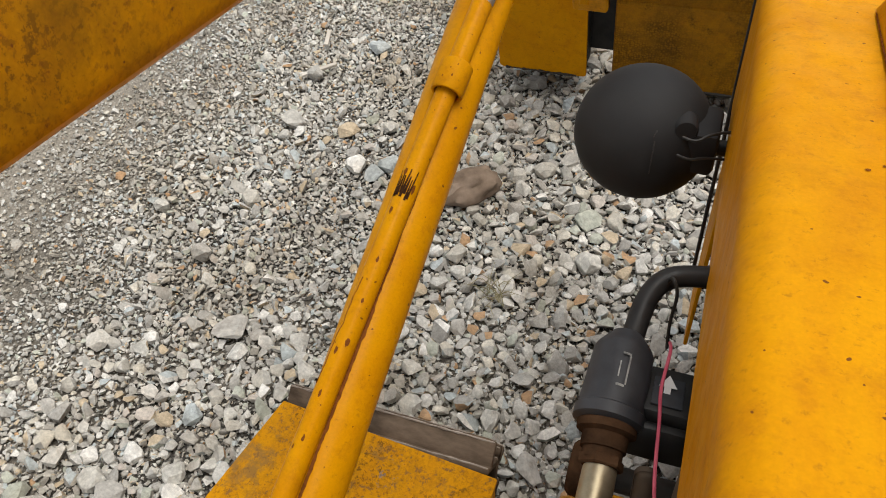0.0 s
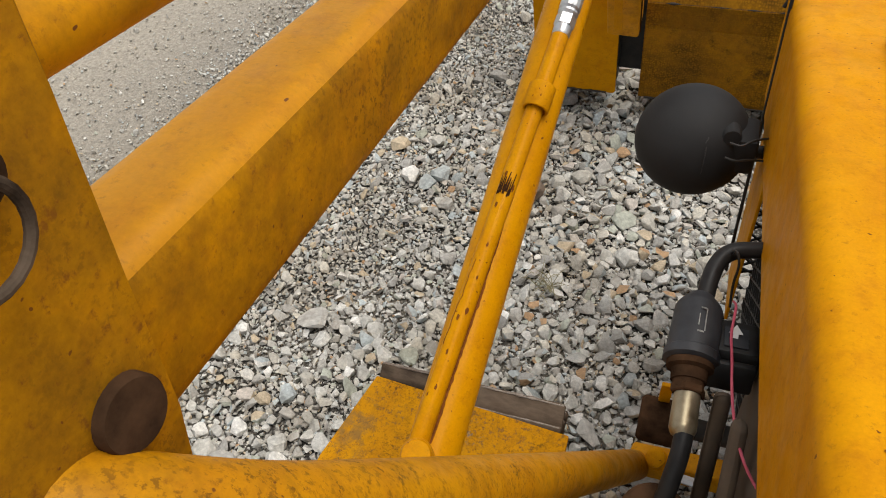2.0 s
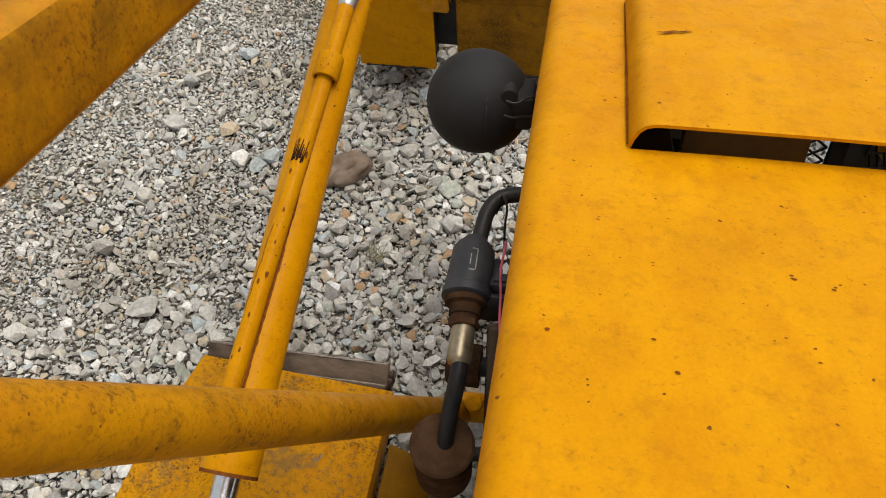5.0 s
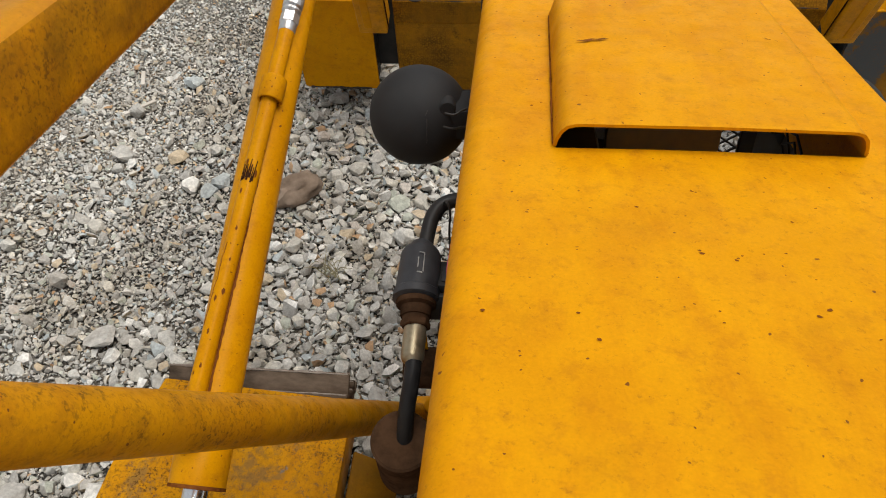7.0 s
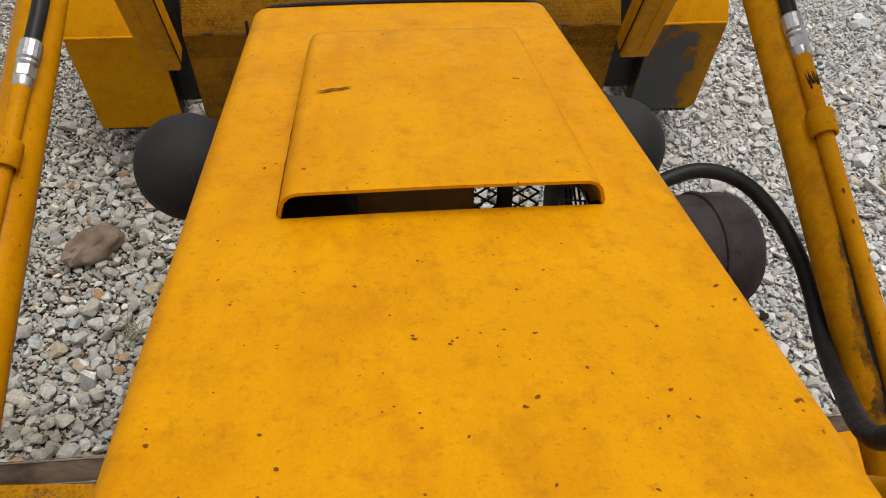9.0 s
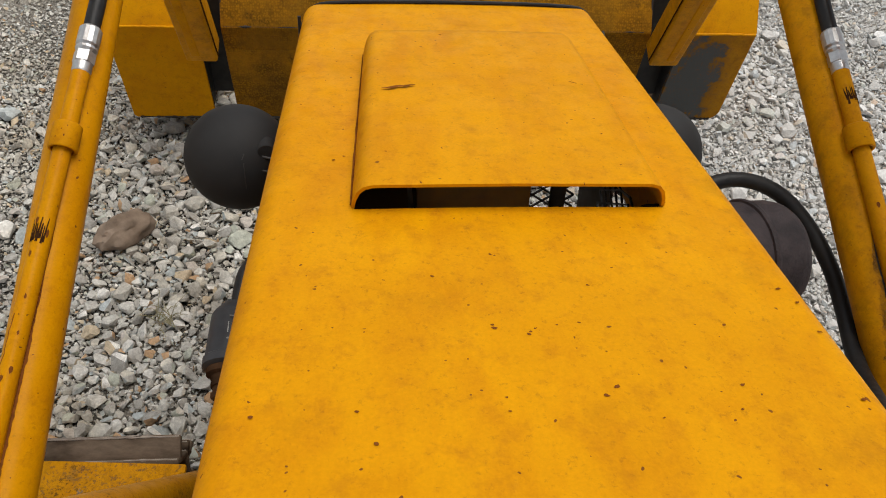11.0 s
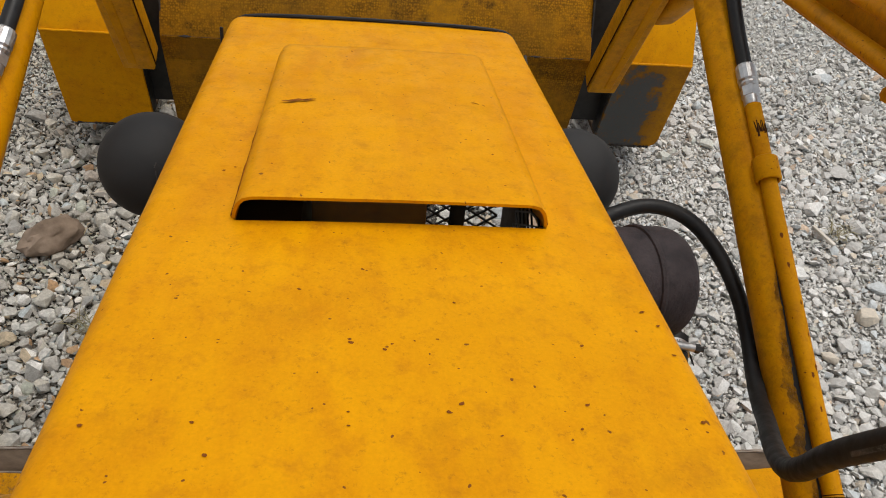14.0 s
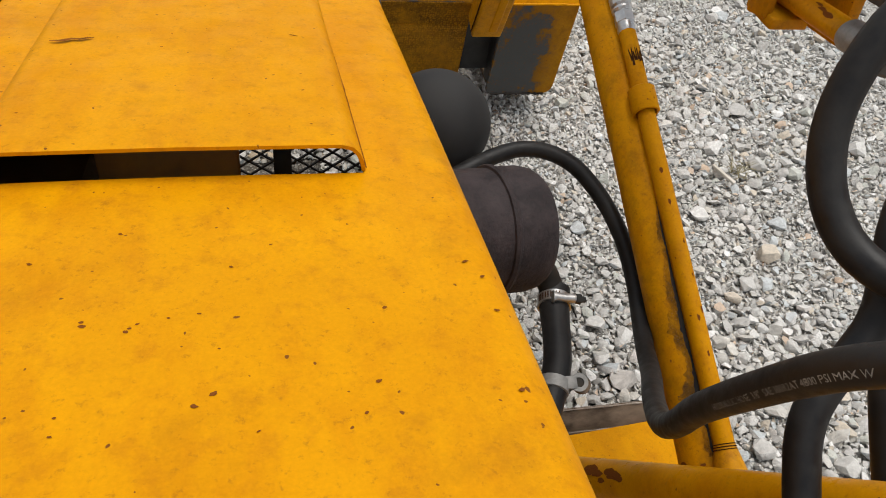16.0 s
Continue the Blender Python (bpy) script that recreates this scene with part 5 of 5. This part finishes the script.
hose_print('HYDRAULIC HOSE  3/8"  SAE 100R2AT 4800 PSI MAX W', hose_pts, HOSE_R, 0.862, 0.0052, (0.02, -0.40, 0.80))

# ---- loose things on the gravel ----
BROWN = plain("brown_clod", (0.13, 0.09, 0.06), (0.27, 0.2, 0.145), 45, 0.95, 0.0, 0.8)
bm = bmesh.new()
bmesh.ops.create_icosphere(bm, subdivisions=4, radius=0.05)
for v in bm.verts:
    p = v.co * 18
    v.co *= 1 + 0.32 * noise.noise(p) + 0.16 * noise.noise(p * 2.6) + 0.07 * noise.noise(p * 7)
bmesh.ops.scale(bm, vec=(0.62, 1.08, 0.56), verts=bm.verts)
rock = part("rock", bm, BROWN, None, "", 40)
rock.matrix_basis = pose(-0.56, 0.626, 0.028 + land(-0.56, 0.626), 0, 0, -48)
tagged(rock, "rough brown clod of stone lying on the grey gravel", "rock")
DRY = plain("bleached_wood", (0.4, 0.36, 0.3), (0.6, 0.56, 0.5), 60, 0.9, 0.0, 0.4, (1, 0.1, 1))
for x, y, turn, ln in ((-0.98, 0.9, -50, 0.075), (-1.02, 1.02, 20, 0.05), (0.98, 0.7, 30, 0.06)):
    st = part("wood_chip", beam((0, -ln / 2, 0), (0.003, ln / 2, 0.003), 0.009, 0.006, (0, 0, 1), 0.001), DRY)
    st.matrix_basis = pose(x, y, 0.02 + land(x, y), 4, 6, turn)
    tagged(st, "bleached splinter of wood on the gravel", "splinter", "splinters in the gravel")
STRAW = plain("dry_grass", (0.2, 0.17, 0.09), (0.36, 0.32, 0.18), 60, 0.9, 0.0, 0.0)
for x, y in ((1.02, 0.72), (1.16, 0.5), (-0.45, 0.42)):
    bm = bmesh.new()
    for k in range(26):
        a, ln = random.uniform(0, 6.28), random.uniform(0.015, 0.05)
        b0 = Vector((random.gauss(0, 0.012), random.gauss(0, 0.012), 0))
        sweep([b0, b0 + Vector((math.cos(a) * ln * 0.4, math.sin(a) * ln * 0.4, ln * 0.5)), b0 + Vector((math.cos(a) * ln, math.sin(a) * ln, ln * 0.55))], [0.0008, 0.0007, 0.0003], 4, bm)
    g = part("dry_grass_tuft", bm, STRAW)
    g.location = (x, y, 0.012 + land(x, y))
    tagged(g, "small tuft of dry grass between the stones", "grass", "dry grass tufts")

# ---- tyre tread pressed into the dust ----
bm = bmesh.new()
rng = random.Random(8)
for lane, wide in ((-1.93, 0.09), (-2.05, 0.08), (-2.16, 0.08), (-2.33, 0.09), (-2.44, 0.08)):
    for k in range(44):
        y = 0.2 + k * 0.036 + rng.uniform(-0.004, 0.004)
        x = lane - 0.16 * (y - 0.8)
        if rng.random() < 0.22:
            continue
        dx = wide / 2 * rng.uniform(0.6, 1.0)
        z = land(x, y) - 0.0045
        sweep([(x - dx, y - 0.006, z - 0.004), (x, y, z + rng.uniform(-0.001, 0.001)), (x + dx, y + 0.008, z - 0.004)], [0.004, 0.008, 0.004], 6, bm)
    for side in (-0.5, 0.5):
        sweep([(lane + side * wide * 1.15 - 0.16 * (y - 0.8), y, land(lane, y) - 0.0085 + 0.003 * noise.noise((y * 9, lane * 5, 0))) for y in (0.2 + 0.05 * i for i in range(32))], 0.009, 6, bm)
tagged(part("tyre_tread", bm, SOIL, None), "tyre tread marks pressed into pale dust", "track", kind="stuff")

# ---- gravel ----
def chunk(seed, flat, n=18):
    """A broken stone with worn corners: points on a crooked rounded box."""
    rng = random.Random(seed)
    bm = bmesh.new()
    skew = [rng.uniform(-0.3, 0.3) for _ in range(3)]
    for k in range(n):
        d = Vector((rng.gauss(0, 1), rng.gauss(0, 1), rng.gauss(0, 1))).normalized()
        d = d / (abs(d.x) ** 2.7 + abs(d.y) ** 2.7 + abs(d.z) ** 2.7) ** (1 / 2.7) * rng.uniform(0.82, 1.0)
        bm.verts.new((d.x * (1 + skew[0] * d.y), d.y * (1 + skew[1] * d.x), d.z * flat * (1 + skew[2] * d.x)))
    bmesh.ops.convex_hull(bm, input=bm.verts[:])
    bmesh.ops.delete(bm, geom=[v for v in bm.verts if not v.link_faces], context="VERTS")
    return bm


def hull(seed, flat, n):
    bm = chunk(seed, flat, n)
    bmesh.ops.triangulate(bm, faces=bm.faces)
    bm.verts.index_update()
    v = np.array([p.co[:] for p in bm.verts])
    f = np.array([[p.index for p in q.verts] for q in bm.faces])
    bm.free()
    return v, f


def coarse(x, y):
    """How coarse the gravel lies: dusty and fine towards the drive, coarse by the machine."""
    n = noise.noise((x * 1.1 + 3, y * 1.1, 7)) * 0.35 + noise.noise((x * 3, y * 3, 2)) * 0.25
    return min(1.0, max(0.0, 1.0 + n + max(0.0, 0.45 - y) * 0.9 * (1 if x > -1.0 else 0) - min(0.6, max(0.0, -x - 0.42) * 1.7) - max(0.0, -x - 1.05) * 1.1 - min(0.42, max(0.0, x - 0.2) * 1.5) - max(0.0, x - 1.9) * 0.5))


CELLS = {}


def free_spot(x, y, r, near=0.86):
    """True where a stone of this radius finds room between those already laid."""
    i, j = int(x // 0.05), int(y // 0.05)
    for a in (i - 1, i, i + 1):
        for c in (j - 1, j, j + 1):
            for u, v, q in CELLS.get((a, c), ()):
                if (u - x) ** 2 + (v - y) ** 2 < (near * (q + r)) ** 2:
                    return False
    CELLS.setdefault((i, j), []).append((x, y, r))
    return True


def gravel(total, r0, r1, shapes, seed, lift, power, keep, packed=0.8):
    rng = np.random.RandomState(seed)
    vs, fs, base = [], [], 0
    for k in range(total):
        near = rng.rand() < 0.72
        x, y = (rng.uniform(-1.3, 1.5), rng.uniform(-0.25, 1.4)) if near else (rng.uniform(-2.6, 2.4) + rng.normal(0, 0.35), rng.uniform(-0.45, 2.4) + rng.normal(0, 0.35))
        x, y = (x + rng.normal(0, 0.16), y + rng.normal(0, 0.16)) if near else (x, y)
        if abs(x - 0.01) < 0.14 and y < 0.8:
            continue
        rough = coarse(x, y)
        if not keep(rough, rng):
            continue
        r = (r0 + (r1 - r0) * rng.rand() ** power) * (0.54 + 0.46 * rough)
        if packed and not free_spot(x, y, r, packed):
            continue
        v, f = shapes[rng.randint(len(shapes))]
        a, b, c = rng.uniform(0, 6.283), rng.normal(0, 0.36), rng.normal(0, 0.36)
        sc = r * rng.uniform(0.85, 1.25, 3)
        w = v * sc
        ca, sa = math.cos(a), math.sin(a)
        w = np.stack([w[:, 0] * ca - w[:, 1] * sa, w[:, 0] * sa + w[:, 1] * ca, w[:, 2] + b * w[:, 0] + c * w[:, 1]], 1)
        w += (x, y, land(x, y) + r * lift * rng.uniform(0.7, 1.1))
        vs.append(w)
        fs.append(f + base)
        base += len(w)
    vs, fs = np.concatenate(vs), np.concatenate(fs)
    me = bpy.data.meshes.new("gravel")
    me.vertices.add(len(vs))
    me.vertices.foreach_set("co", vs.astype(np.float32).ravel())
    me.loops.add(fs.size)
    me.loops.foreach_set("vertex_index", fs.astype(np.int32).ravel())
    me.polygons.add(len(fs))
    me.polygons.foreach_set("loop_start", np.arange(0, fs.size, 3, dtype=np.int32))
    me.update(calc_edges=True)
    me.shade_smooth()
    me.set_sharp_from_angle(angle=radians(33))
    me.materials.append(STONES)
    ob = new("gravel", me)
    return ob


small = [hull(100 + k, 0.8, 7) for k in range(12)]
middle = [hull(200 + k, 0.76, 14) for k in range(24)]
large = [hull(300 + k, 0.74, 20) for k in range(30)]
# the largest stones, each a piece of its own on shared meshes
stone_data = []
for k in range(18):
    bm = chunk(400 + k, 0.74, 26)
    me = bpy.data.meshes.new("stone")
    bm.to_mesh(me)
    bm.free()
    me.shade_smooth()
    me.set_sharp_from_angle(angle=radians(28))
    me.materials.append(STONE)
    stone_data.append(me)
rng = random.Random(11)
made = 0
while made < 290:
    x, y = rng.uniform(-1.25, 1.6), rng.uniform(-0.25, 1.5)
    if rng.random() > 0.12 + 1.2 * (coarse(x, y) - 0.4) or (abs(x) < 0.66 and y < 0.1) or abs(x) < 0.16:
        continue
    r = 0.0145 + 0.0095 * rng.random() ** 2
    if not free_spot(x, y, r):
        continue
    ob = new("stone", rng.choice(stone_data))
    ob.parent = ground
    ob.matrix_basis = Matrix.LocRotScale((x, y, land(x, y) + r * 0.6), Euler((rng.gauss(0, 0.2), rng.gauss(0, 0.2), rng.uniform(0, 6.28))), (r * rng.uniform(0.8, 1.3), r * rng.uniform(0.8, 1.2), r * rng.uniform(0.7, 1.1)))
    made += 1
tagged(gravel(30000, 0.0095, 0.016, large, 3, 0.62, 1.7, lambda c, rng: rng.rand() < 0.01 + c ** 2, 0.8), "coarse grey crushed stone", "gravel", kind="stuff")
tagged(gravel(230000, 0.0046, 0.0095, middle, 2, 0.6, 1.7, lambda c, rng: rng.rand() < 0.16 + 0.84 * min(1, c * 2.5), 0.7), "grey crushed-stone gravel", "gravel", kind="stuff")
tagged(gravel(150000, 0.002, 0.005, small, 1, 0.5, 1.5, lambda c, rng: rng.rand() < 0.5 + 2 * c, 0), "fine grey crushed-stone grit", "gravel", kind="stuff")
